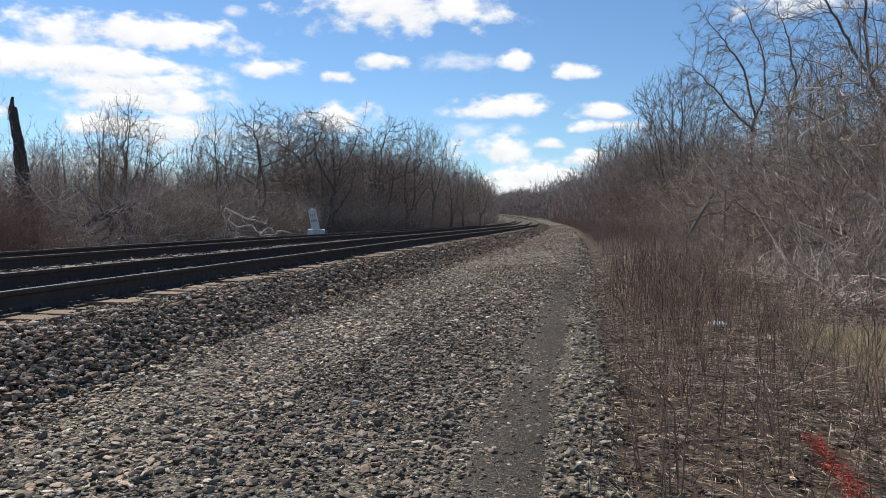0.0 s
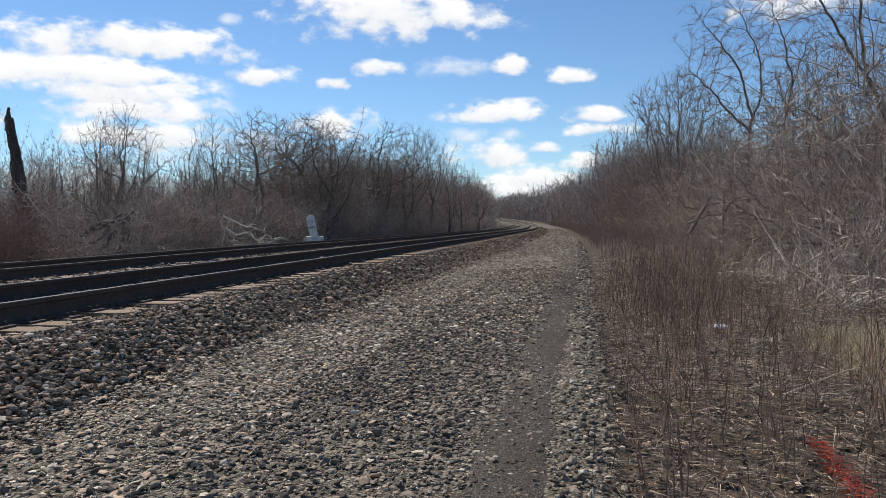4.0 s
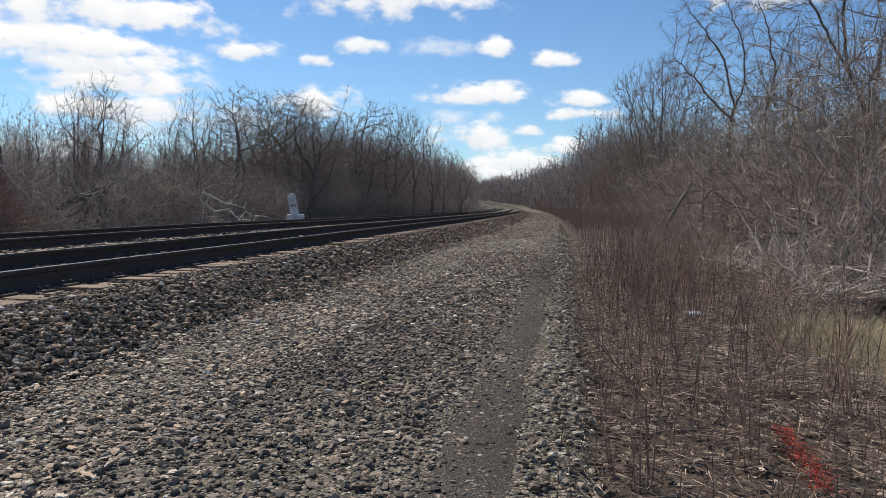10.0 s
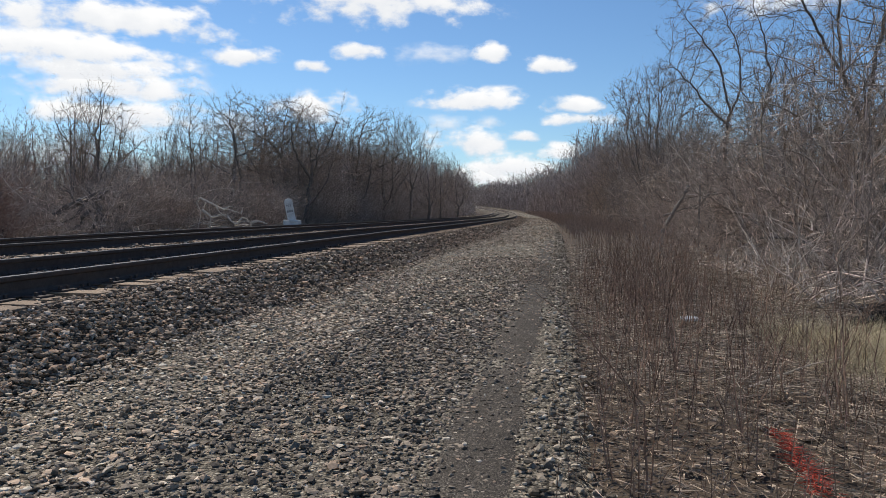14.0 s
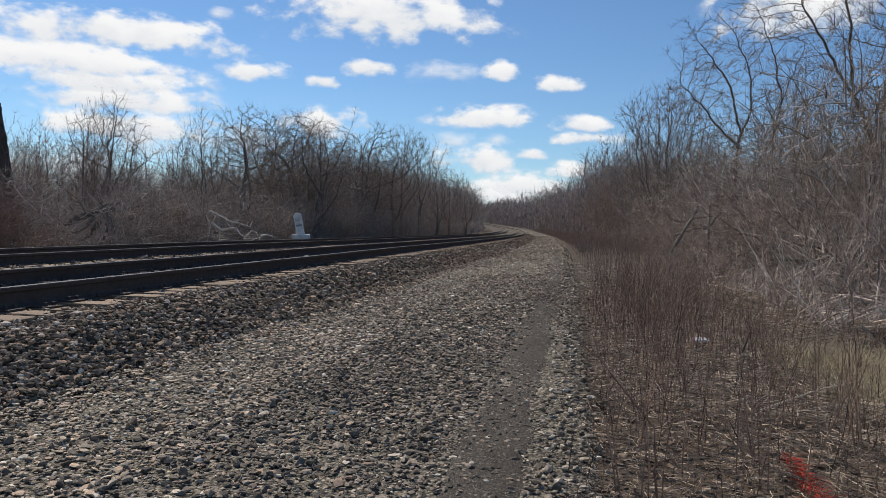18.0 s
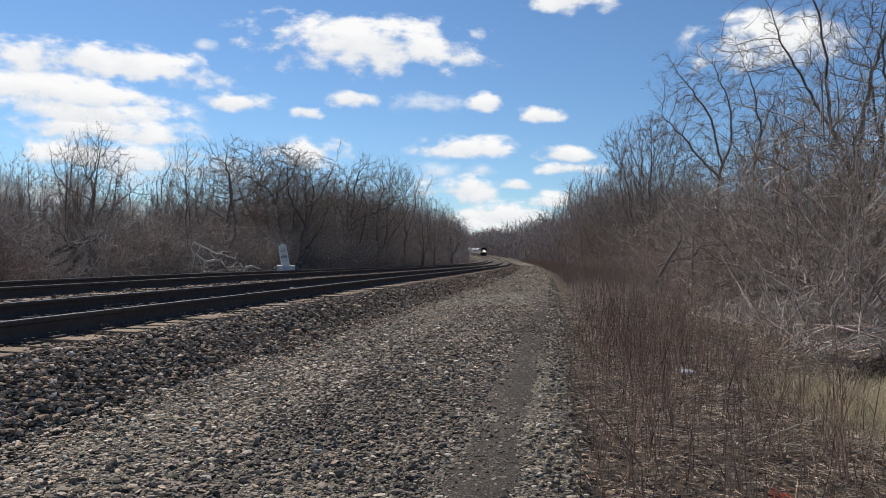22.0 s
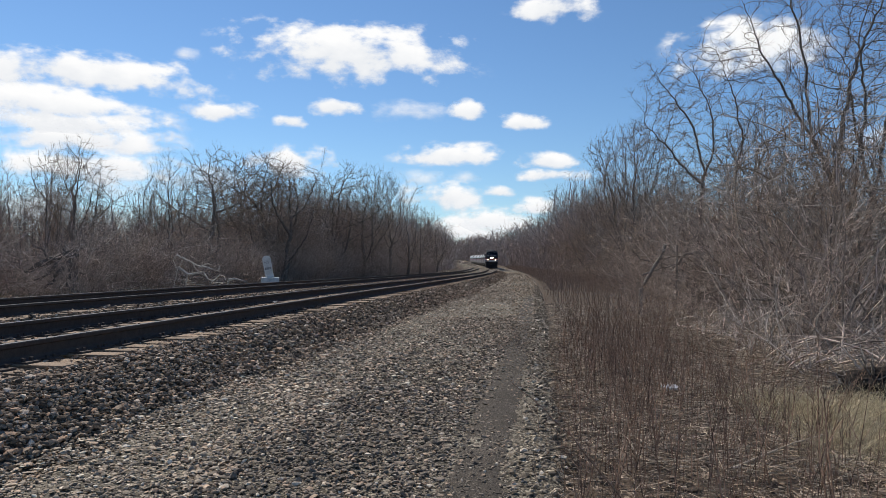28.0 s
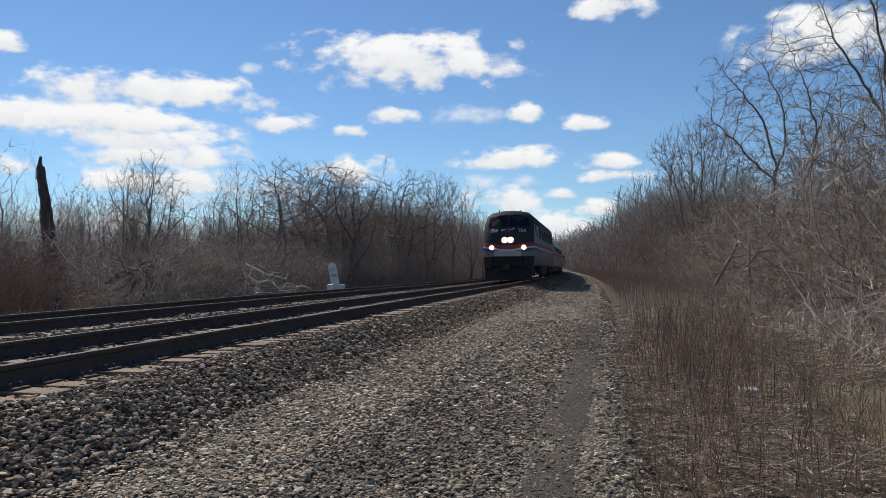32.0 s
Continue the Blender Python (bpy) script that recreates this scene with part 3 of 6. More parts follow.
def colony(seed, height, clear, wide, radius, points, step, shape="round", stems=1, up=0.12, crook=0.25, tip=0.0035, spray=2.2, reach=0.5, splay=0.3, limbs=()):
    """A bare tree or shrub that grows from its stems or main limbs towards points strewn through its crown: wood and twigs as tapered segments."""
    g = np.random.default_rng(seed)
    u = g.random(points * 3)
    prof = {"round": np.sqrt(np.clip(1 - (2 * u - 1) ** 2, 0, 1)), "vase": np.clip(0.25 + 1.2 * u, 0, 1) * np.sqrt(np.clip(1 - np.maximum(0, (u - 0.62) / 0.38) ** 2, 0, 1)),
            "slim": 0.35 + 0.65 * np.sin(math.pi * np.clip(u, 0, 1)) ** 0.8, "dome": np.sqrt(np.clip(1 - u ** 2, 0, 1))}[shape]
    a, d = g.uniform(0, 6.283, points * 3), np.sqrt(g.uniform(0.05, 1, points * 3))
    lump = 1 + 0.22 * np.sin(a * 3 + u * 9 + seed) + 0.15 * np.sin(a * 5 - u * 14)
    keep = g.random(points * 3) < 0.25 + 0.75 * prof
    pts = np.stack([np.cos(a) * d * prof * wide * lump, np.sin(a) * d * prof * wide * lump, clear + (height - clear) * u * (0.93 + 0.07 * np.sin(a * 4))], 1)[keep][:points]
    pos, par = [], []
    for line in limbs:
        foot, k = np.array(line[0], float), -1
        if pos:
            k = int(np.linalg.norm(np.array(pos) - foot, axis=1).argmin())
            foot = pos[k]
        else:
            pos.append(foot)
            par.append(-1)
            k = 0
        for q in line[1:]:
            start, run = np.array(pos[k]), np.array(q, float) - np.array(pos[k])
            cuts = max(1, int(np.linalg.norm(run) / step))
            for c in range(1, cuts + 1):
                par.append(k)
                pos.append(start + run * c / cuts + g.normal(0, 0.03, 3) * (c < cuts))
                k = len(pos) - 1
    for k in range(0 if limbs else stems):
        b = 6.283 * k / stems + g.uniform(-0.4, 0.4)
        foot = np.array([math.cos(b), math.sin(b), 0]) * (0.16 * wide if stems > 1 else 0.0)
        p, way = foot + np.array([0, 0, -0.15]), np.array([math.cos(b) * splay * (stems > 1), math.sin(b) * splay * (stems > 1), 1.0])
        pos.append(p)
        par.append(-1)
        while p[2] < clear * (0.9 if stems == 1 else 0.6):
            way = way + np.append(g.normal(0, crook * 0.35, 2), 0.06)
            way /= np.linalg.norm(way)
            p = p + way * step
            par.append(len(pos) - 1)
            pos.append(p)
    pos = np.array(pos)
    gap = np.linalg.norm(pts[:, None] - pos[None], axis=2)
    near, dist = gap.argmin(1), gap.min(1)
    alive, last = np.ones(len(pts), bool), {}
    for _ in range(150):
        if not alive.any() or len(pos) > points * 4:
            break
        ids, inv = np.unique(near[alive], return_inverse=True)
        way = pts[alive] - pos[near[alive]]
        way /= np.linalg.norm(way, axis=1, keepdims=True) + 1e-9
        total = np.zeros((len(ids), 3))
        np.add.at(total, inv, way)
        total /= np.linalg.norm(total, axis=1, keepdims=True) + 1e-9
        total += g.normal(0, crook, total.shape) + np.array([0, 0, up])
        total /= np.linalg.norm(total, axis=1, keepdims=True) + 1e-9
        fresh = pos[ids] + total * step
        count = np.array([last.get(i, 0) for i in ids])
        ok = count < 3
        if not ok.any():
            break
        for i in ids[ok]:
            last[i] = last.get(i, 0) + 1
        start = len(pos)
        par.extend(ids[ok].tolist())
        pos = np.concatenate([pos, fresh[ok]])
        gap = np.linalg.norm(pts[:, None] - pos[None, start:], axis=2)
        j, m = gap.argmin(1), gap.min(1)
        better = m < dist
        near[better], dist[better] = start + j[better], m[better]
        alive &= dist > step * 1.35
    par = np.array(par)
    n, weight = len(pos), np.zeros(len(pos))
    kids = np.bincount(par[par >= 0], minlength=n)
    for i in range(n - 1, -1, -1):
        if kids[i] == 0:
            weight[i] = tip ** 2.3
        if par[i] >= 0:
            weight[par[i]] += weight[i]
    rad = weight ** (1 / 2.3)
    rad *= 1 + (radius / rad.max() - 1) * (rad / rad.max()) ** 1.1
    for _ in range(2):
        mean = np.zeros_like(pos)
        np.add.at(mean, par[par >= 0], pos[par >= 0])
        inner = (par >= 0) & (kids > 0)
        pos[inner] = 0.4 * pos[inner] + 0.35 * pos[par[inner]] + 0.25 * mean[inner] / kids[inner][:, None]
    rad = np.maximum(rad, tip)
    has = par >= 0
    wood = np.column_stack([pos[par[has]], pos[has], np.minimum(rad[par[has]], rad[has] * 1.6), rad[has]])
    thin = np.flatnonzero(has & (rad < max(0.02, tip * 3.5)))
    thin = np.repeat(thin, g.poisson(spray, len(thin)))
    base = pos[thin] + (pos[par[thin]] - pos[thin]) * g.random((len(thin), 1))
    way = pos[thin] - pos[par[thin]]
    way = way / (np.linalg.norm(way, axis=1, keepdims=True) + 1e-9) + g.normal(0, 0.55, way.shape) + np.array([0, 0, up])
    way /= np.linalg.norm(way, axis=1, keepdims=True)
    ln = reach * g.uniform(0.35, 1.25, len(thin))[:, None]
    mid = base + way * ln * 0.55
    bent = way + g.normal(0, 0.35, way.shape) + np.array([0, 0, up * 2])
    bent /= np.linalg.norm(bent, axis=1, keepdims=True)
    r = np.full(len(thin), tip * 0.85)
    twigs = np.concatenate([np.column_stack([base, mid + way * ln * 0.12, r, r * 0.8]), np.column_stack([mid, mid + bent * ln * 0.5, r * 0.75, r * 0.5])])
    return wood, twigs


def crooked_limbs(seed, count, rise):
    """A bent trunk and main limbs that fork off it and wander outwards and up."""
    q = random.Random(seed)
    trunk = [(0, 0, -0.2)]
    for z in (0.8, 1.6, 2.4, 3.3, 4.3, 5.4, 6.4):
        trunk.append((trunk[-1][0] + q.gauss(0, 0.16), trunk[-1][1] + q.gauss(0, 0.16), z))
    out = [trunk]
    for k in range(count):
        x, y, z = trunk[2 + k * 4 // count]
        a, e, line = 6.283 * k * 0.382 + q.uniform(-0.4, 0.4), q.uniform(0.3, 0.75), [(x, y, z)]
        for _ in range(5):
            ln = q.uniform(0.6, 1.1)
            x, y, z = x + math.cos(a) * math.cos(e) * ln, y + math.sin(a) * math.cos(e) * ln, z + math.sin(e) * ln
            a, e = a + q.gauss(0, 0.45), min(1.45, e + q.uniform(-0.15, 0.5) * rise)
            line.append((x, y, z))
        out.append(line)
    return out


WHIP = [(7, 1.8, 0.42, 0.42, 0.2), (4, 1.8, 0.42, 0.6, 0.0), (2, 1.0, 0.4, 0.7, 0.0), (1, 0, 0, 0, 0)]
SCRUB = [(6, 1.5, 0.75, 0.6, 0.08), (4, 1.4, 0.7, 0.55, 0.0), (2, 0.8, 0.7, 0.8, 0.0), (1, 0, 0, 0, 0)]
TREE_MESH = [plant_meshes("tree", *colony(10 + i, 8.0, 1.0 + 0.25 * i, 2.9, 0.15, 1500, 0.2, "round", up=0.05, crook=0.26, tip=0.0047, spray=2.6, reach=0.55), M_BARK, M_TWIG) for i in range(5)]
TALL_MESH = [plant_meshes("tall_tree", *colony(30 + i, 8.4, 1.5 + 0.35 * i, 2.2, 0.11, 1250, 0.2, "vase", up=0.2, crook=0.16, tip=0.0047, spray=2.1, reach=0.6), M_BARK, M_TWIG) for i in range(4)]
SLIM_MESH = [plant_meshes("slim_tree", *colony(44 + i, 7.5, 2.0, 1.5, 0.085, 420, 0.2, "slim", up=0.25, crook=0.15, tip=0.005, spray=2.2, reach=0.6), M_BARK, M_TWIG) for i in range(3)]
FAN_MESH = [plant_meshes("fan_tree", *colony(52 + i, 9.2, 1.5, 2.6, 0.17, 3000, 0.18, "vase", up=0.16, crook=0.1, tip=0.0065, spray=3.6, reach=0.6), M_BARK, M_TWIG) for i in range(2)]
CROOKED_MESH = [plant_meshes("crooked_tree", *colony(60 + i, 8.0, 2.0, 2.8, 0.2, 1000, 0.2, "round", up=0.17, crook=0.2, tip=0.0056, spray=2.6, reach=0.5, limbs=crooked_limbs(300 + i, 5 + i % 2, 0.8 + 0.2 * (i % 3))), M_BARK, M_TWIG) for i in range(5)]
SHRUB_MESH = [plant_meshes("shrub", *colony(80 + i, 4.4, 0.3, 2.3, 0.034, 1000, 0.2, "dome", 7, up=0.06, crook=0.26, tip=0.0068, spray=0.7, reach=0.6, splay=0.6), M_GREYTWIG, M_SHRUB, 5) for i in range(5)]


def stem_meshes(name, mats, seed, stems, height, radius, spec, lean, wob, lift, foot, thin, sides):
    """One mesh for each stem of a many-stemmed plant, with its own twigs."""
    out = []
    for i in range(stems):
        wood, twigs = grow(seed * 31 + i, height, radius, spec, 1, lean, wob, lift, foot, thin)
        a = 6.283 * (i + 0.5 * math.sin(i * 7.3)) / stems
        v, f = tubes(wood, sides)
        f = np.concatenate([f[:, [0, 1, 2]], f[:, [0, 2, 3]]])
        if twigs:
            w, g = blades(twigs)
            mi = np.concatenate([np.zeros(len(f), int), np.ones(len(g), int)])
            v, f = np.concatenate([v, w]), np.concatenate([f, g + len(v)])
        else:
            mi = np.zeros(len(f), int)
        v = v + np.array([math.cos(a) * foot, math.sin(a) * foot, 0])
        out.append(mesh_np(name, v, f, mats, mi))
    return out


SAPLING_MESH = [stem_meshes("sapling_stem", [M_BARK, M_TWIG], 70 + i, 2 + i % 3, 5.4, 0.045, WHIP, 0.2, 0.09, 0.06, 0.25, 0.008, 4) for i in range(6)]
BUSH_MESH = [stem_meshes("bush_stem", [M_BRUSH, M_BRUSH], 90 + i, 8, 2.9, 0.02, SCRUB, 0.6, 0.2, -0.02, 0.4, 0.0042, 3) for i in range(8)]
RED_MESH = stem_meshes("bush_stem", [M_REDBRUSH, M_REDBRUSH], 120, 13, 2.2, 0.014, SCRUB, 0.5, 0.15, 0.03, 0.6, 0.005, 3)


def clear_view(x, y):
    """Keeps the gaps through which the snag and the red bushes show."""
    b = math.degrees(math.atan2(x, y))
    return (y < 31.5 and -33.5 < b < -27.5) or (y < 26 and b < -27.5)


def put(meshes, x, y, scale, spin, kind, label, category, group, names=("trunk", "crown"), squash=1.0):
    ob = plant(kind, names, meshes)
    s, o = to_line(x, y)
    ob.matrix_basis = Matrix.Translation((x, y, float(ground_z(o)) + float(climb(s)))) @ pose(0, 0, 0, 0, 0, spin) @ Matrix.Diagonal((scale * squash, scale * squash, scale, 1))
    return tagged(ob, label, category, group)


vr = random.Random(7)
BARE = "bare grey-brown deciduous tree with fine twigs at the wood's edge"
# the trees that stand out: x, y, scale, variant
LEANING = [[(0, 0, -0.2), (0.15, 0, 1.9), (-0.1, 0.1, 3.6), (-0.65, 0.2, 4.9), (-1.5, 0.1, 6.5), (-2.3, -0.1, 8.6), (-2.6, -0.1, 9.6)], [(-0.1, 0.1, 3.6), (0.05, 0.3, 5.0), (0.4, 0.5, 6.8), (1.0, 0.6, 8.2), (1.3, 0.7, 9.3)],
           [(-0.65, 0.2, 4.9), (-0.7, -0.3, 6.3), (-1.0, -0.6, 7.8), (-1.1, -0.7, 9.4)], [(0.15, 0, 2.2), (0.35, -0.4, 3.6), (0.55, -0.6, 5.2), (0.4, -0.7, 7.0)], [(0.1, 0, 1.7), (-0.7, -0.5, 2.6), (-1.6, -0.9, 3.3)]]
UPRIGHT = [[(0, 0, -0.2), (0.1, 0, 2.2), (0.25, 0, 3.5), (0.6, 0.1, 5.6), (0.75, 0.2, 7.2), (1.0, 0.2, 9.2)], [(0.25, 0, 3.5), (-0.1, -0.3, 5.0), (-0.3, -0.4, 6.8)], [(0.6, 0.1, 5.6), (1.3, 0.5, 7.0), (1.7, 0.6, 8.4)]]
SPREADING = [[(0, 0, -0.2), (0, 0, 2.8), (0.15, 0, 4.7), (-0.2, 0.1, 6.5), (-0.8, 0.2, 7.4), (-1.7, 0.2, 8.7)], [(0.15, 0, 4.7), (0.45, -0.3, 5.6), (0.45, -0.4, 6.6), (-0.2, -0.6, 8.3)], [(0.05, 0, 2.4), (0.75, 0.3, 3.6), (1.25, 0.5, 4.7), (1.55, 0.6, 6.2), (2.3, 0.8, 8.4)],
             [(1.5, 0.6, 6.0), (1.1, 0.2, 7.7), (0.5, -0.1, 9.2)], [(0.1, 0, 4.2), (-0.9, -0.4, 5.4), (-1.9, -0.6, 6.6)]]
NEAR_MESH = [plant_meshes("near_tree", *colony(420 + i, 9.4, clear, wide, rad, points, 0.19, "vase", up=0.26, crook=0.11, tip=0.0042, spray=2.8, reach=0.42, limbs=limbs), M_BARK, M_TWIG) for i, (limbs, clear, wide, rad, points) in enumerate(((LEANING, 3.0, 3.0, 0.11, 2000), (UPRIGHT, 2.6, 2.1, 0.08, 1000), (SPREADING, 2.6, 2.8, 0.12, 2700)))]
STANDING = [(-14.7, 34.0, 1.02, SLIM_MESH[0]), (-8.4, 46.5, 1.1, CROOKED_MESH[4]), (-17.5, 40.0, 0.95, CROOKED_MESH[3]), (-11.2, 36.0, 0.96, SLIM_MESH[1]), (-9.9, 39.0, 0.98, CROOKED_MESH[0]), (-12.6, 37.0, 0.8, SLIM_MESH[2]), (-9.8, 48.0, 1.12, CROOKED_MESH[1]), (-6.9, 45.5, 1.02, CROOKED_MESH[2]), (-7.9, 47.5, 1.02, TREE_MESH[3]), (-4.35, 60.0, 1.25, CROOKED_MESH[3]), (-5.6, 57.0, 1.1, CROOKED_MESH[4]), (-2.6, 68.0, 1.32, TALL_MESH[2]), (-1.0, 74.0, 1.32, TALL_MESH[3]), (-3.0, 64.0, 1.15, CROOKED_MESH[0]),
            (0.8, 80.0, 1.15, TREE_MESH[1]), (2.4, 88.0, 1.0, TALL_MESH[0]), (5.2, 101.0, 0.95, TREE_MESH[4]), (13.63, 42.0, 1.1, FAN_MESH[0]), (14.6, 29.0, 0.98, TALL_MESH[1]), (17.0, 31.0, 1.0, TREE_MESH[3]), (21.0, 58.0, 0.8, TALL_MESH[2]), (19.6, 75.0, 1.1, TREE_MESH[2])]
for x, y, sc, ms in STANDING:
    put(ms, x, y, sc, vr.uniform(0, 360), "tree", BARE, "tree", "bare trees")
# by the clearing: a leaning tree, its upright neighbour and a spreading one, x, y, scale, spin
for (x, y, sc, spin), ms, label in zip(((11.2, 18.0, 1.03, -32.0), (12.2, 18.6, 1.0, -33.0), (11.0, 26.2, 1.03, -23.0)), NEAR_MESH, ("bare tree leaning over the scrub, its trunk forking low", "slender upright bare tree beside a leaning one", "bare forked tree with spreading limbs above the scrub")):
    put(ms, x, y, sc, spin, "tree", label, "tree", "bare trees")
# the wood's edge and the wood behind, both sides
for n, s0, s1, o0, o1, lo, hi, ms in ((18, 46, 150, -10.5, -18, 0.9, 1.2, TREE_MESH + CROOKED_MESH), (14, 24, 110, -18, -32, 0.65, 0.85, TREE_MESH + TALL_MESH), (12, 50, 90, 12, 19, 0.62, 0.85, TREE_MESH + TALL_MESH), (14, 48, 84, 11.8, 14.5, 0.62, 0.85, TREE_MESH + TALL_MESH + CROOKED_MESH), (18, 70, 118, 11.4, 16, 0.9, 1.2, TREE_MESH + TALL_MESH + CROOKED_MESH), (18, 105, 170, 12.5, 20, 1.0, 1.25, TREE_MESH + TALL_MESH + FAN_MESH), (8, 24, 60, 18, 28, 0.65, 0.85, TREE_MESH + TALL_MESH)):
    for i in range(n):
        s, o = s0 + (s1 - s0) * vr.random() ** 1.2, vr.uniform(o0, o1)
        x, y, _ = along(s, o)
        put(vr.choice(ms), x, y, vr.uniform(lo, hi), vr.uniform(0, 360), "tree", BARE, "tree", "bare trees")
SAP = "thin bare sapling with upright twigs in the thicket"
for i in range(90):
    s, o = 20 + 95 * vr.random() ** 1.3, -vr.uniform(12, 27)
    x, y, _ = along(s, o)
    if clear_view(x, y):
        continue
    put(vr.choice(SAPLING_MESH), x, y, vr.uniform(0.65, 1.05), vr.uniform(0, 360), "sapling", SAP, "sapling", "bare saplings", ("stem",) * 16)
for i in range(45):
    s, o = 14 + 110 * vr.random() ** 1.3, vr.uniform(10.6, 20)
    x, y, _ = along(s, o)
    if clear_view(x, y):
        continue
    put(vr.choice(SAPLING_MESH), x, y, vr.uniform(0.6, 1.0), vr.uniform(0, 360), "sapling", SAP, "sapling", "bare saplings", ("stem",) * 16)
SCRUBBY = "tangled leafless brown bush beside the railway"
for i in range(60):
    s, o = 8 + 105 * vr.random() ** 1.3, -9.2 - 10 * vr.random() ** 1.2
    x, y, _ = along(s, o)
    if clear_view(x, y):
        continue
    put(vr.choice(BUSH_MESH), x, y, vr.uniform(0.75, 1.25), vr.uniform(0, 360), "bush", SCRUBBY, "bush", "leafless bushes", ("stem",) * 16)
for i in range(40):
    s, o = vr.uniform(16, 62), -vr.uniform(9.6, 13.5)
    x, y, _ = along(s, o)
    if clear_view(x, y) or (y < 27.5 and -14.5 < x < -9.5):
        continue
    put(vr.choice(BUSH_MESH), x, y, vr.uniform(0.9, 1.3), vr.uniform(0, 360), "bush", SCRUBBY, "bush", "leafless bushes", ("stem",) * 16)
for i in range(42):
    s, o = 13.5 + 75 * vr.random() ** 1.5, 9.7 + 8 * vr.random() ** 1.2
    x, y, _ = along(s, o)
    if clear_view(x, y):
        continue
    put(vr.choice(BUSH_MESH), x, y, vr.uniform(0.85, 1.5), vr.uniform(0, 360), "bush", SCRUBBY, "bush", "leafless bushes", ("stem",) * 16)
for i in range(46):
    s, o = 44 + 60 * vr.random() ** 1.2, -vr.uniform(8.8, 10.6)
    x, y, _ = along(s, o)
    put(vr.choice(BUSH_MESH), x, y, vr.uniform(0.8, 1.5), vr.uniform(0, 360), "bush", SCRUBBY, "bush", "leafless bushes", ("stem",) * 16)
for x, y, sc in ((6.2, 18.6, 0.42), (6.9, 18.9, 0.45), (5.6, 18.0, 0.38), (7.5, 18.8, 0.5), (6.5, 17.6, 0.36), (12.4, 37.0, 1.0), (13.6, 38.0, 1.1), (14.8, 37.5, 1.1), (11.6, 34.5, 1.0), (13.0, 34.0, 1.0), (15.4, 39.5, 1.2)):
    put(vr.choice(BUSH_MESH), x, y, sc, vr.uniform(0, 360), "bush", SCRUBBY, "bush", "leafless bushes", ("stem",) * 16)
for x, y, sc in ((-15.2, 23.5, 1.05), (-16.4, 24.0, 1.2), (-17.6, 25.0, 1.15), (-15.8, 25.0, 1.2), (-16.2, 27.5, 1.45), (-17.4, 28.5, 1.5), (-14.4, 23.2, 0.95), (-15.2, 22.2, 1.0), (-16.6, 22.9, 1.1), (-14.9, 24.6, 1.05), (-13.9, 24.4, 0.8)):
    put(RED_MESH, x, y, sc, vr.uniform(0, 360), "bush", "dense reddish-brown leafless bush beside the far track", "bush", "leafless bushes", ("stem",) * 16)


DENSE = "tall dense leafless shrub with arching tangled branches"
for n, s0, s1, power, o0, o1, lo, hi in ((40, 15.5, 62, 1.2, 10.8, 16.5, 0.75, 1.25), (40, 17, 80, 1.2, -10.2, -17, 0.5, 0.95), (34, 44, 120, 1.2, -9.6, -11.5, 0.55, 0.95), (44, 38, 100, 1.0, -12.5, -20, 0.95, 1.45), (12, 55, 130, 1.0, 10.6, 13.5, 0.45, 0.8)):
    for i in range(n):
        s, o = s0 + (s1 - s0) * vr.random() ** power, vr.uniform(o0, o1)
        x, y, _ = along(s, o)
        if clear_view(x, y) or (y < 27.5 and -14.5 < x < -9.5):
            continue
        put(vr.choice(SHRUB_MESH), x, y, vr.uniform(lo, hi) * (0.68 if 28 < s < 50 and 0 < o < 14 else 1.0), vr.uniform(0, 360), "shrub", DENSE, "shrub", "tall shrubs", ("trunk", "crown"))


def far_form(seed, points, step, tip):
    wood, twigs = colony(seed, 1.0, 0.26 + 0.02 * (seed % 5), 0.25, 0.013, points, step, "vase" if seed % 2 else "round", up=0.18, crook=0.14, tip=tip, spray=1.1, reach=step * 2.2)
    return np.concatenate([wood, twigs])


FAR_FORMS = [[far_form(600 + i, n, st, tp) for i in range(7)] for n, st, tp in ((210, 0.042, 0.0008), (90, 0.06, 0.0012), (45, 0.085, 0.0017))]


def far_woods(seed, places):
    """Distant forking trees, joined, simpler the farther they stand."""
    g = np.random.default_rng(seed)
    out = []
    for x, y, z, h in places:
        m = FAR_FORMS[0 if y < 110 else 1 if y < 220 else 2][g.integers(7)]
        a = g.uniform(0, 6.283)
        ca, sa, w = math.cos(a) * h, math.sin(a) * h, g.uniform(0.85, 1.3)
        k = h * max(1.0, y / 200)
        out.append(np.column_stack([(m[:, 0] * ca - m[:, 1] * sa) * w + x, (m[:, 0] * sa + m[:, 1] * ca) * w + y, m[:, 2] * h + z, (m[:, 3] * ca - m[:, 4] * sa) * w + x, (m[:, 3] * sa + m[:, 4] * ca) * w + y, m[:, 5] * h + z, m[:, 6] * k, m[:, 7] * k]))
    segs = np.concatenate(out)
    thick = segs[:, 6] > 0.03
    v, f = blades(segs[~thick])
    w, g4 = tubes(segs[thick], 3)
    g4 = g4 + len(v)
    return mesh_np("far_woods", np.concatenate([v, w]), np.concatenate([f, g4[:, [0, 1, 2]], g4[:, [0, 2, 3]]]), M_FARTWIG)


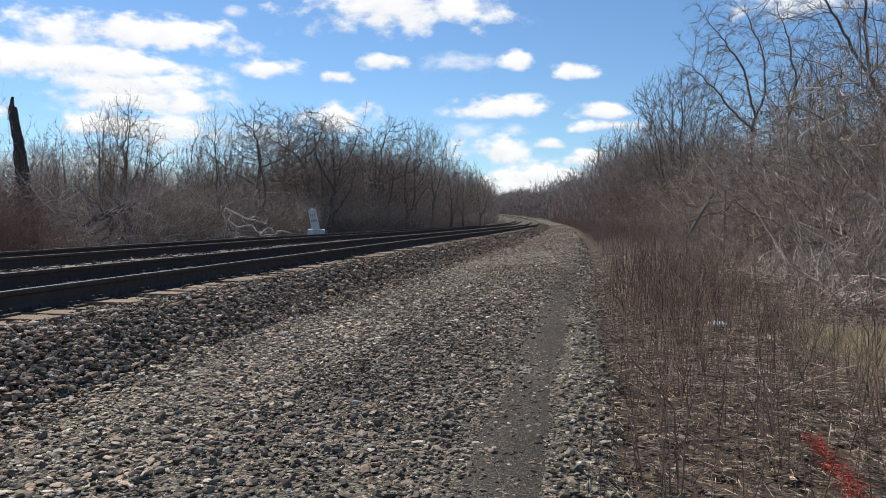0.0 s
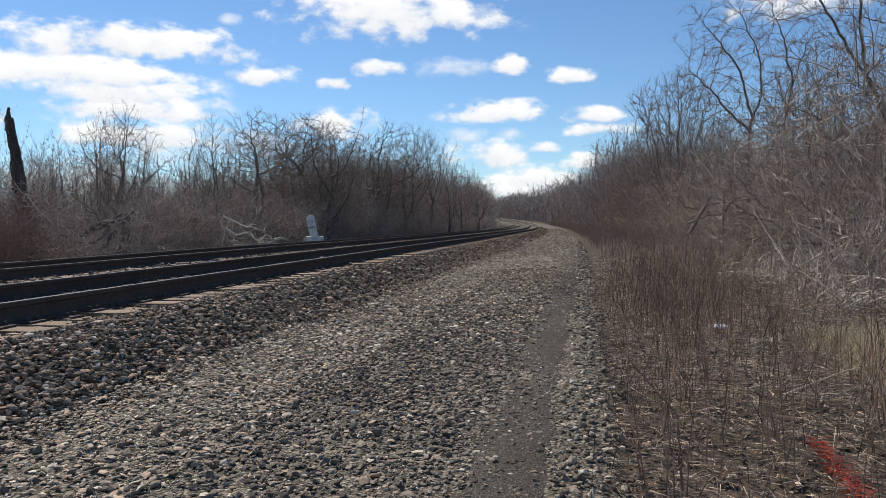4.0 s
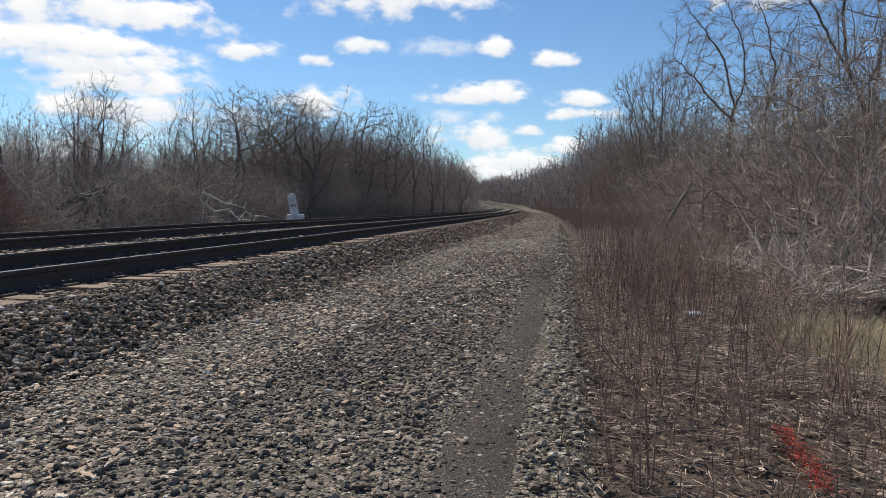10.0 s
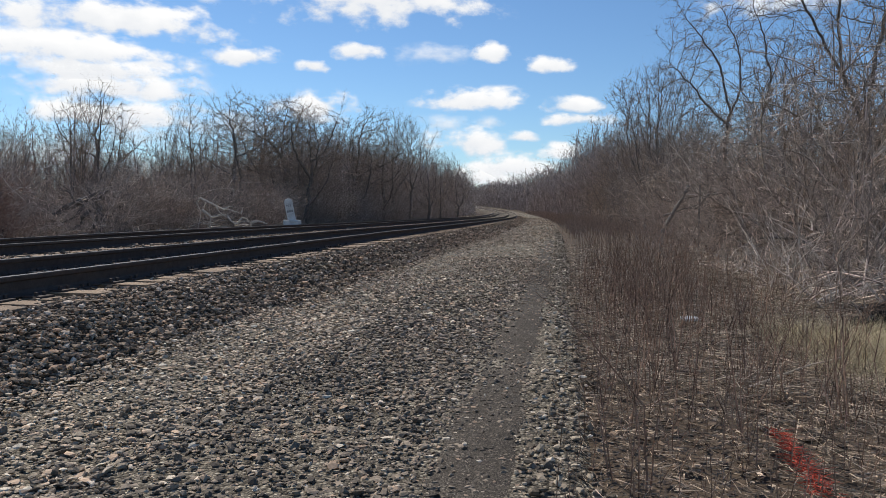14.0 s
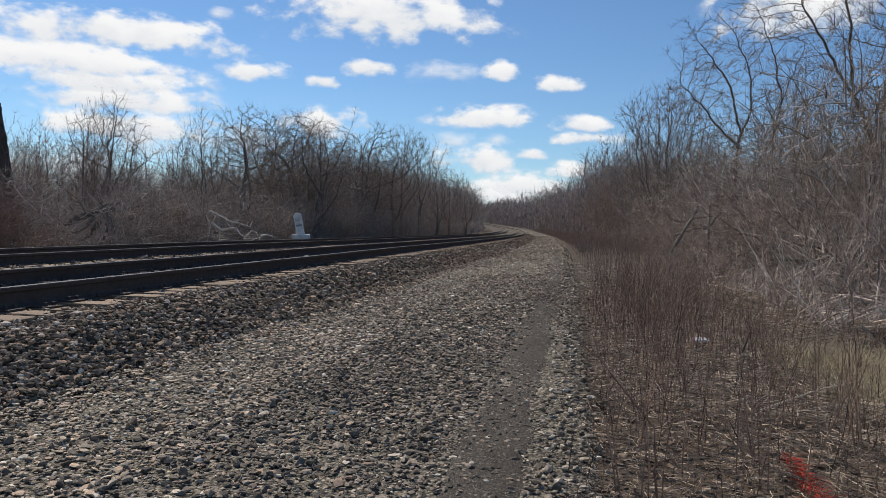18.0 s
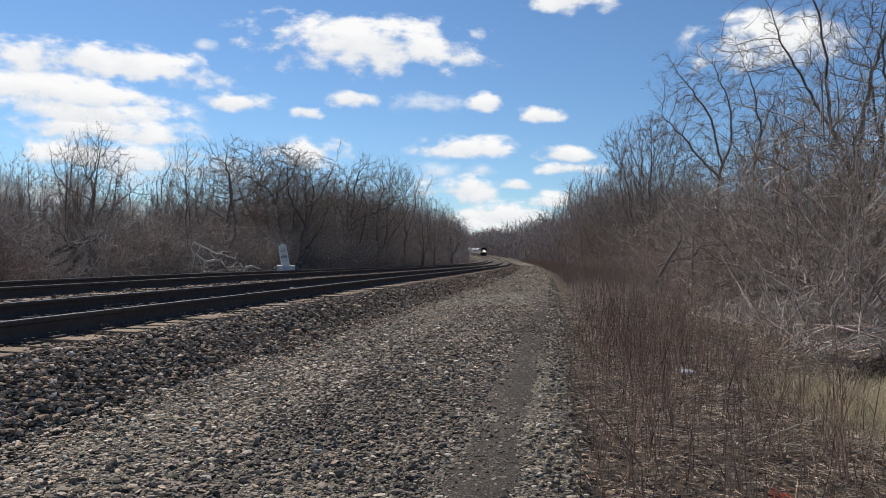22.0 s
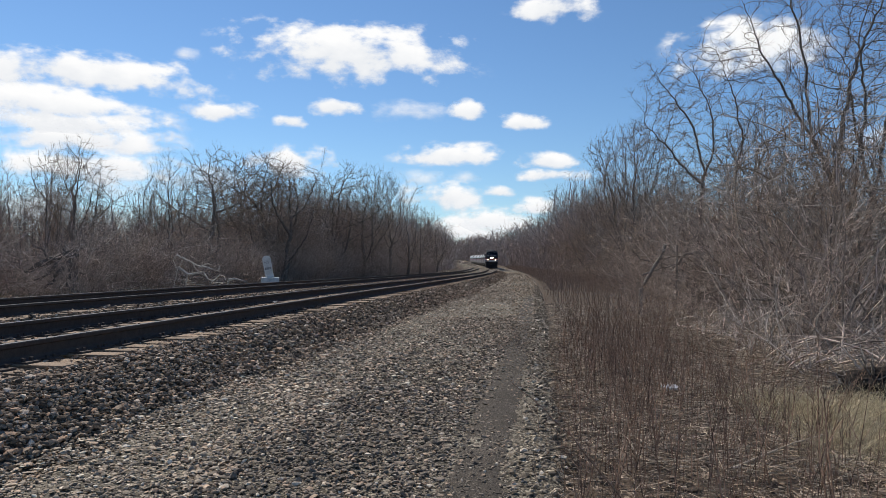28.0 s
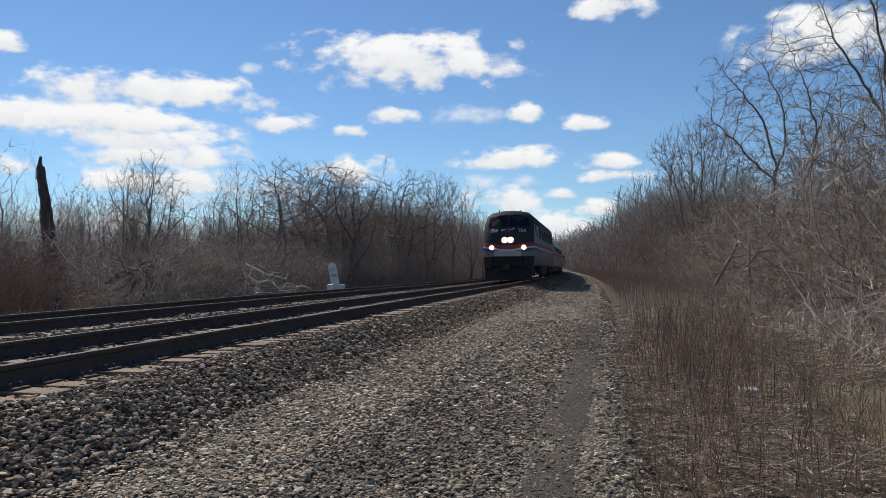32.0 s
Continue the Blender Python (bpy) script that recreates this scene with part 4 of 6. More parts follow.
fr = np.random.default_rng(11)
left, right = [], []
for n, s0, s1, power, o0, o1, lo, hi, side in ((190, 5, 90, 1.0, -18, -80, 5, 8, left), (250, 22, 80, 1.0, -22, -50, 4.6, 7.4, left), (230, 48, 130, 1.0, -11, -22, 6.5, 9.5, left), (300, 100, 260, 1.1, -11.5, -28, 9, 13, left), (170, 200, 380, 1.0, -13.5, -45, 10, 14, left), (130, 360, 650, 1.0, -13.5, -45, 7.5, 11, left),
                                            (60, 8, 70, 1.0, 22, 58, 4.5, 6.5, right), (140, 66, 130, 1.0, 11.0, 24, 8.5, 12.5, right), (400, 100, 280, 1.1, 11, 32, 10.5, 17, right), (430, 230, 760, 1.1, 11, 50, 13.5, 20, right)):
    for _ in range(n):
        s, o = s0 + (s1 - s0) * fr.random() ** power, o0 + (o1 - o0) * fr.random() ** 1.4
        side.append((*along(s, o, ground_z(o)), fr.uniform(lo, hi)))
tagged(new("far_woods", far_woods(1, left)), "distant bare grey-brown woods along the inner side of the curve", "woods", kind="stuff")
tagged(new("far_woods", far_woods(2, right)), "distant bare grey-brown woods along the outer side of the curve", "woods", kind="stuff")


def thicket(n, seed, s0, s1, o0, o1, top, power, r0, ln, share):
    """A tangle of twigs that fills the wood's lower storey."""
    g = np.random.default_rng(seed)
    s, o = s0 + (s1 - s0) * g.random(n) ** power, o0 + (o1 - o0) * g.random(n)
    z = top * g.random(n) ** 1.25 * (0.65 + 0.5 * np.sin(s * 0.37 + o * 0.5) ** 2)
    p = along(s, o, ground_z(o) + z - 0.2)
    a, e = g.uniform(0, 6.283, n), g.normal(0.5, 0.6, n)
    q = p + (np.stack([np.cos(a) * np.cos(e), np.sin(a) * np.cos(e), np.sin(e)], 1)) * (ln * g.uniform(0.4, 1.3, n))[:, None]
    r = r0 * g.uniform(0.5, 1.4, n)
    bend = q + (q - p) * 0.8 * g.uniform(0.3, 1.0, (n, 1)) + g.normal(0, 0.3, (n, 3)) * np.linalg.norm(q - p, axis=1)[:, None]
    v, f = blades(np.concatenate([np.column_stack([p, q, r, r]), np.column_stack([q - (q - p) * 0.25, bend, r * 0.75, r])]))
    # share of twigs coloured pale to imitate sunlit ones
    pale = np.tile(np.repeat(g.random(n) < share, 3), 2)
    return mesh_np("thicket", v, f, [M_BRUSH, M_SUNTWIG], pale.astype(int))


TANGLE = "dense tangle of leafless twigs filling the wood's lower storey"
for n, seed, s0, s1, o0, o1, top, power, r0, ln, share in ((9000, 71, 24, 50, -9.6, -22, 2.8, 1.2, 0.013, 0.75, 0.25), (10000, 76, 45, 95, -9.4, -18, 4.0, 1.2, 0.018, 1.1, 0.4), (38000, 75, 4, 130, -18, -60, 4.1, 1.1, 0.018, 1.0, 0.12), (26000, 72, 80, 520, -10, -40, 5.5, 1.4, 0.03, 2.2, 0.4), (11000, 73, 14.5, 90, 10.3, 20, 4.8, 1.4, 0.0095, 0.7, 0.2), (22000, 74, 80, 560, 11, 40, 5.5, 1.4, 0.03, 2.2, 0.15)):
    tagged(new("thicket", thicket(n, seed, s0, s1, o0, o1, top, power, r0, ln, share)), TANGLE, "thicket", kind="stuff")


def boughs(n, seed, s0, s1, o0, o1, top, r0, ln, mats):
    """Arching bare branches of the wood's edge: each a tapered run of five pieces with side shoots."""
    g = np.random.default_rng(seed)
    s, o = s0 + (s1 - s0) * g.random(n) ** 1.3, o0 + (o1 - o0) * g.random(n) ** 1.3
    p = along(s, o, ground_z(o) + top * g.random(n) ** 1.1 - 0.1)
    a, e = g.uniform(0, 6.283, n), g.normal(0.75, 0.5, n)
    r, step = r0 * np.exp(g.normal(0, 0.35, n)), ln * g.uniform(0.5, 1.4, n) / 5
    segs, owner = [], []
    for i in range(5):
        q = p + np.stack([np.cos(a) * np.cos(e), np.sin(a) * np.cos(e), np.sin(e)], 1) * step[:, None]
        segs.append(np.column_stack([p, q, r * (1 - 0.18 * i), r * (1 - 0.18 * (i + 1))]))
        owner.append(np.arange(n))
        b, h = a + g.normal(0, 0.9, n), e + g.normal(0.2, 0.5, n)
        t = p + np.stack([np.cos(b) * np.cos(h), np.sin(b) * np.cos(h), np.sin(h)], 1) * (step * g.uniform(0.8, 2.0, n))[:, None]
        segs.append(np.column_stack([p, t, r * 0.45, r * 0.15]))
        owner.append(np.arange(n))
        p, a, e = q, a + g.normal(0, 0.25, n), e - g.uniform(0.0, 0.28, n)
    v, f = tubes(np.concatenate(segs), 4)
    kind = g.integers(0, len(mats), n)[np.concatenate(owner)]
    return mesh_np("boughs", v, f, mats, np.repeat(kind, 4), smooth=True)


ARCHING = "tangle of arching bare branches at the wood's edge"
for n, seed, s0, s1, o0, o1, top, r0, ln, mats in ((2100, 91, 15.5, 42, 10.0, 15.5, 4.2, 0.0115, 1.7, [M_GREYTWIG, M_SHRUB, M_GREYTWIG, M_SHRUB, M_SUNTWIG]), (1500, 92, 38, 110, 10.2, 14, 4.4, 0.017, 1.9, [M_GREYTWIG, M_TWIG, M_BARK]), (2300, 93, 26, 52, -9.5, -14.5, 2.0, 0.009, 1.3, [M_GREYTWIG, M_SHRUB, M_BRUSH, M_SUNTWIG]),
                                              (2300, 94, 44, 110, -9.3, -13, 4.6, 0.012, 1.8, [M_GREYTWIG, M_SHRUB, M_SHRUB]), (300, 95, 11, 17.5, 8.4, 12, 0.35, 0.011, 1.2, [M_SHRUB, M_SUNTWIG, M_GREYTWIG, M_SUNTWIG])):
    tagged(new("tangled_branches", boughs(n, seed, s0, s1, o0, o1, top, r0, ln, mats)), ARCHING, "branches", kind="stuff")


# ---- dead weeds and straw ----
def weeds(n, seed, s0, s1, o0, o1, h0, h1, power):
    g = np.random.default_rng(seed)
    s, o = s0 + (s1 - s0) * g.random(n) ** power, o0 + (o1 - o0) * g.random(n)
    base = along(s, o, ground_z(o) - 0.03)
    o = o + np.abs(g.normal(0, 0.4, n)) * np.where(o < o0 + 0.6, 1, 0) - 0.08
    base = along(s, o, ground_z(o) - 0.03)
    h = np.clip(0.55 + (o - 5.5) / 1.1, 0.5, 1.0) * g.uniform(h0, h1, n) * (0.75 + 0.35 * np.sin(s * 0.7 + o * 2.1) ** 2)
    tilt = g.normal(0, 0.085, (n, 2)) * g.choice([1.0, 1.0, 2.6], (n, 1))
    mid = base + np.stack([tilt[:, 0] * h * 0.5, tilt[:, 1] * h * 0.5, h * 0.55], 1)
    top = mid + np.stack([tilt[:, 0] * h * 0.9, tilt[:, 1] * h * 0.9, h * 0.5], 1)
    r = g.uniform(0.0012, 0.0029, n) * (1 + s / 20)
    segs = [np.column_stack([base, mid + (mid - base) * 0.25, r, r]), np.column_stack([mid, top, r * 0.75, r])]
    for _ in range(3):
        t = g.uniform(0.4, 1.0, n)[:, None]
        p = np.where(t < 0.55, base + (mid - base) * t / 0.55, mid + (top - mid) * (t - 0.55) / 0.45)
        a, ln = g.uniform(0, 6.283, n), h * g.uniform(0.08, 0.22, n)
        q = p + np.stack([np.cos(a) * ln * 0.45, np.sin(a) * ln * 0.45, ln * 0.9], 1)
        segs.append(np.column_stack([p, q, r * 0.6, r]))
    return blades(np.concatenate(segs))


STALKS = "dense stand of thin red-brown dead weed stalks"
for n, seed, s0, s1, o0, o1, h0, h1, power, label in ((800, 21, 2.6, 13, 5.4, 7.5, 0.25, 0.95, 0.9, "sparse thin dark weed stalks on bare littered ground"), (300, 23, 8, 17, 5.5, 7.6, 0.4, 1.0, 1.0, STALKS), (620, 24, 15, 45, 5.6, 8.8, 0.4, 1.1, 1.2, STALKS), (5200, 22, 40, 240, 5.7, 11.0, 0.6, 1.2, 1.3, "far strip of red-brown dead weeds beside the road")):
    v, f = weeds(n, seed, s0, s1, o0, o1, h0, h1, power)
    tagged(new("dead_weeds", mesh_np("dead_weeds", v, f, M_STEM if s1 < 20 else M_WEED)), label, "weeds", kind="stuff")


def straw(n, seed, s0, s1, o0, o1, power, lo=0.12, hi=0.5, r0=0.0016, r1=0.0038):
    g = np.random.default_rng(seed)
    s, o = s0 + (s1 - s0) * g.random(n) ** power, g.uniform(o0, o1, n)
    p = along(s, o, ground_z(o) + g.uniform(-0.02, 0.04, n))
    a, ln = g.uniform(0, 6.283, n), g.uniform(lo, hi, n)
    q = p + np.stack([np.cos(a) * ln, np.sin(a) * ln, ln * g.normal(0.05, 0.12, n)], 1)
    r = g.uniform(r0, r1, n)
    return blades(np.column_stack([p, q, r, r]))


v, f = straw(22000, 31, 1.5, 14, 5.5, 7.9, 1.1, 0.03, 0.15, 0.0013, 0.0034)
tagged(new("dead_straw", mesh_np("dead_straw", v, f, M_STRAW)), "flattened pale dead stalks strewn over the bare ground", "straw", kind="stuff")
v, f = straw(26000, 33, 6.0, 26, 5.6, 13, 1.2, 0.1, 0.45, 0.0015, 0.0036)
tagged(new("dead_straw", mesh_np("dead_straw", v, f, M_PALESTRAW)), "pale flattened straw lying in the clearing", "straw", kind="stuff")
v, f = straw(420, 34, 4.0, 6.6, 6.4, 7.9, 1.0, 0.12, 0.55, 0.0012, 0.0028)
tagged(new("dead_straw", mesh_np("dead_straw", v, f, M_PALESTRAW)), "bleached long straws lying flat on the litter", "straw", kind="stuff")
v, f = straw(12000, 32, 2.0, 20, 5.5, 13, 1.2, 0.03, 0.16)
tagged(new("leaf_litter", mesh_np("leaf_litter", v, f, M_TWIG)), "broken twigs and dark leaf litter on the ground", "litter", kind="stuff")


def tussock(n, seed, cx, cy, wide):
    """Upright dry grass round a centre."""
    g = np.random.default_rng(seed)
    a, d = g.uniform(0, 6.283, n), wide * np.sqrt(g.random(n))
    p = np.stack([cx + d * np.cos(a), cy + d * np.sin(a), np.full(n, -0.13)], 1)
    h = g.uniform(0.06, 0.32, n)
    q = p + np.stack([g.normal(0, 0.75, n) * h, g.normal(0, 0.75, n) * h, h], 1)
    r = g.uniform(0.0015, 0.0038, n)
    return blades(np.column_stack([p, q, r, r]))


for i, (x, y, w, n) in enumerate(((3.45, 6.2, 0.42, 380), (3.75, 6.7, 0.45, 700), (3.35, 5.5, 0.32, 280), (3.1, 5.0, 0.25, 110), (4.1, 6.5, 0.5, 650), (3.8, 5.7, 0.4, 560), (4.5, 6.9, 0.5, 420), (3.5, 7.1, 0.35, 120), (3.6, 5.1, 0.3, 300))):
    v, f = tussock(n, 60 + i, x, y, w)
    tagged(new("dry_grass", mesh_np("dry_grass", v, f, M_DRYGRASS)), "patch of pale yellow dry grass in the clearing", "grass", kind="stuff")


# ---- loose stone ----
GOLD = (1 + 5 ** 0.5) / 2
ICO_V = np.array([(-1, GOLD, 0), (1, GOLD, 0), (-1, -GOLD, 0), (1, -GOLD, 0), (0, -1, GOLD), (0, 1, GOLD), (0, -1, -GOLD), (0, 1, -GOLD), (GOLD, 0, -1), (GOLD, 0, 1), (-GOLD, 0, -1), (-GOLD, 0, 1)]) / (1 + GOLD ** 2) ** 0.5
ICO_F = np.array([(0, 11, 5), (0, 5, 1), (0, 1, 7), (0, 7, 10), (0, 10, 11), (1, 5, 9), (5, 11, 4), (11, 10, 2), (10, 7, 6), (7, 1, 8), (3, 9, 4), (3, 4, 2), (3, 2, 6), (3, 6, 8), (3, 8, 9), (4, 9, 5), (2, 4, 11), (6, 2, 10), (8, 6, 7), (9, 8, 1)])
CUBE_V = np.array([[x, y, z] for z in (-1, 1) for y in (-1, 1) for x in (-1, 1)], float)
CUBE_F = np.array([(0, 2, 3), (0, 3, 1), (4, 5, 7), (4, 7, 6), (0, 1, 5), (0, 5, 4), (2, 6, 7), (2, 7, 3), (0, 4, 6), (0, 6, 2), (1, 3, 7), (1, 7, 5)])


def stones(n, seed, place, size, flat=0.65, fine=True):
    """n broken stones with chipped faces: uneven twelve-cornered lumps, or eight-cornered ones farther off."""
    g = np.random.default_rng(seed)
    c, f = (ICO_V, ICO_F) if fine else (CUBE_V * 0.75, CUBE_F)
    k = len(c)
    v = c[None] * g.uniform(0.72, 1.12, (n, k, 1)) + g.normal(0, 0.07, (n, k, 3))
    cut = g.normal(0, 1, (n, 4, 3))
    cut /= np.linalg.norm(cut, axis=2, keepdims=True)
    for i in range(4):
        d = np.einsum("nkj,nj->nk", v, cut[:, i])
        v -= np.maximum(d - g.uniform(0.3, 0.66, (n, 1)), 0)[..., None] * cut[:, i][:, None]
    sz = size * np.exp(np.clip(g.normal(0, 0.36, n), -0.8, 0.62))
    v *= (sz[:, None] * np.stack([g.uniform(0.8, 1.35, n), g.uniform(0.6, 1.0, n), g.uniform(flat * 0.7, flat * 1.2, n)], 1))[:, None] * 0.55
    a, b = g.uniform(0, 6.283, n), g.normal(0, 0.35, n)
    ca, sa, cb, sb = np.cos(a), np.sin(a), np.cos(b), np.sin(b)
    x, y, z = v[..., 0].copy(), v[..., 1].copy(), v[..., 2].copy()
    y, z = y * cb[:, None] - z * sb[:, None], y * sb[:, None] + z * cb[:, None]
    x, y = x * ca[:, None] - y * sa[:, None], x * sa[:, None] + y * ca[:, None]
    v = np.stack([x, y, z], -1) + place(g, n)[:, None]
    return v.reshape(-1, 3), (f[None] + (np.arange(n) * k)[:, None, None]).reshape(-1, 3)


def spread_over(s0, s1, o0, o1, power, lift0=-0.01, lift1=0.02, soft_edge=0.0):
    def place(g, n):
        s, o = s0 + (s1 - s0) * g.random(n) ** power, g.uniform(o0, o1, n) + g.normal(0, soft_edge, n)
        return along(s, o, ground_z(o) + g.uniform(lift0, lift1, n))
    return place


def heap(name, n, seed, place, size, mat, label, category, flat=0.65, fine=False):
    v, f = stones(n, seed, place, size, flat, fine)
    return tagged(new(name, mesh_np(name, v, f, mat)), label, category, kind="stuff")


BAL = "loose dark angular ballast sloping down from the ties"
heap("ballast_stones", 14500, 41, spread_over(1.0, 9, 1.22, 2.3, 1.0, -0.015, 0.035), 0.047, M_BALLAST, BAL, "ballast", 0.55, True)
heap("ballast_stones", 14000, 53, spread_over(8.8, 30, 1.15, 2.4, 1.2, -0.015, 0.035), 0.05, M_BALLAST, BAL, "ballast", 0.6)
heap("ballast_stones", 4600, 49, spread_over(1.0, 30, 0.9, 1.36, 1.3, -0.025, 0.034), 0.046, M_BALLAST, BAL, "ballast", 0.6)
heap("ballast_stones", 12000, 42, spread_over(29, 140, 0.95, 2.6, 1.4, -0.01, 0.03), 0.07, M_BALLAST, BAL, "ballast", 0.6)
heap("ballast_stones", 15000, 43, spread_over(3, 60, -3.1, -0.85, 1.5, 0.0, 0.06), 0.05, M_BALLAST, "grey ballast lying between the two tracks", "ballast", 0.7)
heap("ballast_stones", 4500, 44, spread_over(3, 45, -0.66, 0.66, 1.4, -0.01, 0.05), 0.055, M_BALLAST, "ballast packed between the rails", "ballast", 0.7)
CHIPS = "loose pale crushed stone lying on the service road"
DULL = "loose dull grey crushed stone lying on the service road"
heap("road_stones", 8500, 45, spread_over(0.8, 7.5, 2.25, 3.6, 1.0, -0.012, 0.006), 0.019, M_GRAVEL, CHIPS, "gravel", 0.42, True)
heap("road_stones", 7500, 56, spread_over(0.8, 7.5, 3.45, 4.86, 1.0, -0.008, 0.01, 0.09), 0.019, M_DARKCHIP, DULL, "gravel", 0.42, True)
heap("road_stones", 12500, 54, spread_over(0.8, 8.5, 2.2, 3.6, 1.0, -0.006, 0.016), 0.034, M_GRAVEL, CHIPS, "gravel", 0.38, True)
heap("road_stones", 10500, 57, spread_over(0.8, 8.5, 3.45, 4.82, 1.0, -0.006, 0.016, 0.07), 0.035, M_DARKCHIP, DULL, "gravel", 0.45, True)
heap("road_stones", 16000, 50, spread_over(7.2, 18, 2.2, 3.6, 1.0, -0.01, 0.016), 0.034, M_GRAVEL, CHIPS, "gravel", 0.45)
heap("road_stones", 6500, 58, spread_over(7.2, 18, 3.5, 4.88, 1.0, -0.008, 0.018, 0.09), 0.036, M_DARKCHIP, DULL, "gravel", 0.45)
heap("road_stones", 6500, 67, spread_over(7.2, 18, 3.5, 4.88, 0.8, -0.008, 0.018, 0.09), 0.036, M_GRAVEL, CHIPS, "gravel", 0.45)
heap("road_stones", 14000, 46, spread_over(17, 46, 2.2, 3.7, 1.1, -0.01, 0.012), 0.042, M_GRAVEL, CHIPS, "gravel", 0.5)
heap("road_stones", 10500, 59, spread_over(17, 46, 3.6, 5.3, 1.1, -0.01, 0.012), 0.046, M_GRAVEL, CHIPS, "gravel", 0.5)
heap("road_stones", 11000, 51, spread_over(45, 140, 2.4, 5.5, 1.2, -0.01, 0.02), 0.072, M_GRAVEL, CHIPS, "gravel", 0.5)
heap("road_stones", 13000, 47, spread_over(0.8, 16, 4.55, 5.3, 1.2, -0.001, 0.005, 0.05), 0.011, M_DARKCHIP, "small stones on the dark trodden strip of the road", "gravel", 0.5)
heap("road_stones", 3600, 60, spread_over(0.8, 18, 5.24, 5.46, 1.15, -0.004, 0.008, 0.06), 0.022, M_DARKCHIP, "small stones on the dark trodden strip of the road", "gravel", 0.5)
heap("road_stones", 11500, 65, spread_over(0.8, 22, 4.66, 5.32, 1.2, -0.002, 0.01, 0.07), 0.025, M_DARKCHIP, DULL, "gravel", 0.5, True)
heap("edge_stones", 1900, 48, spread_over(0.8, 14, 5.32, 5.52, 1.0, -0.01, 0.022, 0.06), 0.039, M_EDGE, "row of pale stones along the road's edge", "stones", 0.65, True)
heap("edge_stones", 2600, 55, spread_over(13, 50, 5.25, 5.55, 1.2, -0.015, 0.02), 0.052, M_EDGE, "row of pale stones along the road's edge", "stones", 0.65)
heap("road_stones", 6000, 61, spread_over(-7, 0.8, 2.35, 4.6, 1.0, -0.012, 0.01, 0.06), 0.045, M_GRAVEL, CHIPS, "gravel", 0.45)
heap("road_stones", 1600, 64, spread_over(-7, 0.8, 4.95, 5.5, 1.0, -0.008, 0.012, 0.08), 0.035, M_DARKCHIP, DULL, "gravel", 0.5)
heap("ballast_stones", 5000, 62, spread_over(-7, 1.0, 1.2, 2.5, 1.0, -0.015, 0.03), 0.06, M_BALLAST, BAL, "ballast", 0.6)
heap("leaf_litter", 6000, 63, spread_over(-7, 1.0, 5.45, 12, 1.0, -0.04, 0.0), 0.04, M_LEAF, "dead brown leaves lying on the bare ground", "leaves", 0.18)
fines = strip("trodden_strip", [4.8, 4.88, 4.98, 5.08, 5.19, 5.29], np.arange(-20, 30, 0.2), 0.009, M_FINES, 0.005, 0.03)
for i, v in enumerate(fines.vertices):
    if i % 6 in (0, 1, 4, 5):
        v.co.x += 0.07 * noise.noise(Vector((i // 6 * 0.23, i % 6, 0))) + 0.05 * noise.noise(Vector((i // 6 * 0.9, i % 6, 5)))
tagged(new("trodden_strip", fines), "smooth dark strip of stone dust on the service road", "road strip", kind="structure")
heap("leaf_litter", 20000, 52, spread_over(1.0, 18, 5.45, 12, 1.2, -0.04, 0.0), 0.04, M_LEAF, "dead brown leaves lying on the bare ground", "leaves", 0.18)


heap("leaf_litter", 2600, 66, spread_over(2.0, 9.5, 5.6, 8.2, 1.1, -0.02, 0.015), 0.021, M_STRAW, "curled pale dead leaves on the bare ground", "leaves", 0.2)


def single_stones(parent, count, seed, s0, s1, o0, o1, size, mat):
    """Larger stones that lie free, each on its own, sharing a few shapes."""
    g = np.random.default_rng(seed)
    shapes = []
    for i in range(10):
        v, f = stones(1, seed * 10 + i, lambda q, n: np.zeros((n, 3)), size, 0.75)
        shapes.append(mesh_np("stone", v, f, mat))
    for i in range(count):
        s, o = g.uniform(s0, s1), g.uniform(o0, o1)
        st = part("stone", shapes[i % 10], parent)
        st.matrix_basis = Matrix.Translation(Vector(along(s, o, ground_z(o) + 0.012))) @ pose(0, 0, 0, g.normal(0, 12), g.normal(0, 12), g.uniform(0, 360))


# ---- the train: a diesel locomotive and stainless coaches ----
SHELL = [(1.42, 0.95), (1.5, 1.15), (1.52, 1.5), (1.52, 1.86), (1.52, 2.02), (1.52, 2.12), (1.52, 2.36), (1.5, 3.0), (1.47, 3.45), (1.38, 3.88), (1.12, 4.17), (0.65, 4.29)]
NOSE = {0.95: 0.2, 1.15: 0.12, 1.5: 0.06, 1.86: 0.0, 2.02: 0.0, 2.12: 0.02, 2.36: 0.09, 3.0: 0.36, 3.45: 0.62, 3.88: 0.9, 4.17: 1.2, 4.29: 1.6}


def nose_y(x, z):
    """How far back the front lies at a height and a distance from the middle."""
    zs = sorted(NOSE)
    w = float(np.interp(z, [p[1] for p in SHELL], [p[0] for p in SHELL]))
    return float(np.interp(z, zs, [NOSE[k] for k in zs])) + 0.6 * min(1, abs(x) / w) ** 2.6


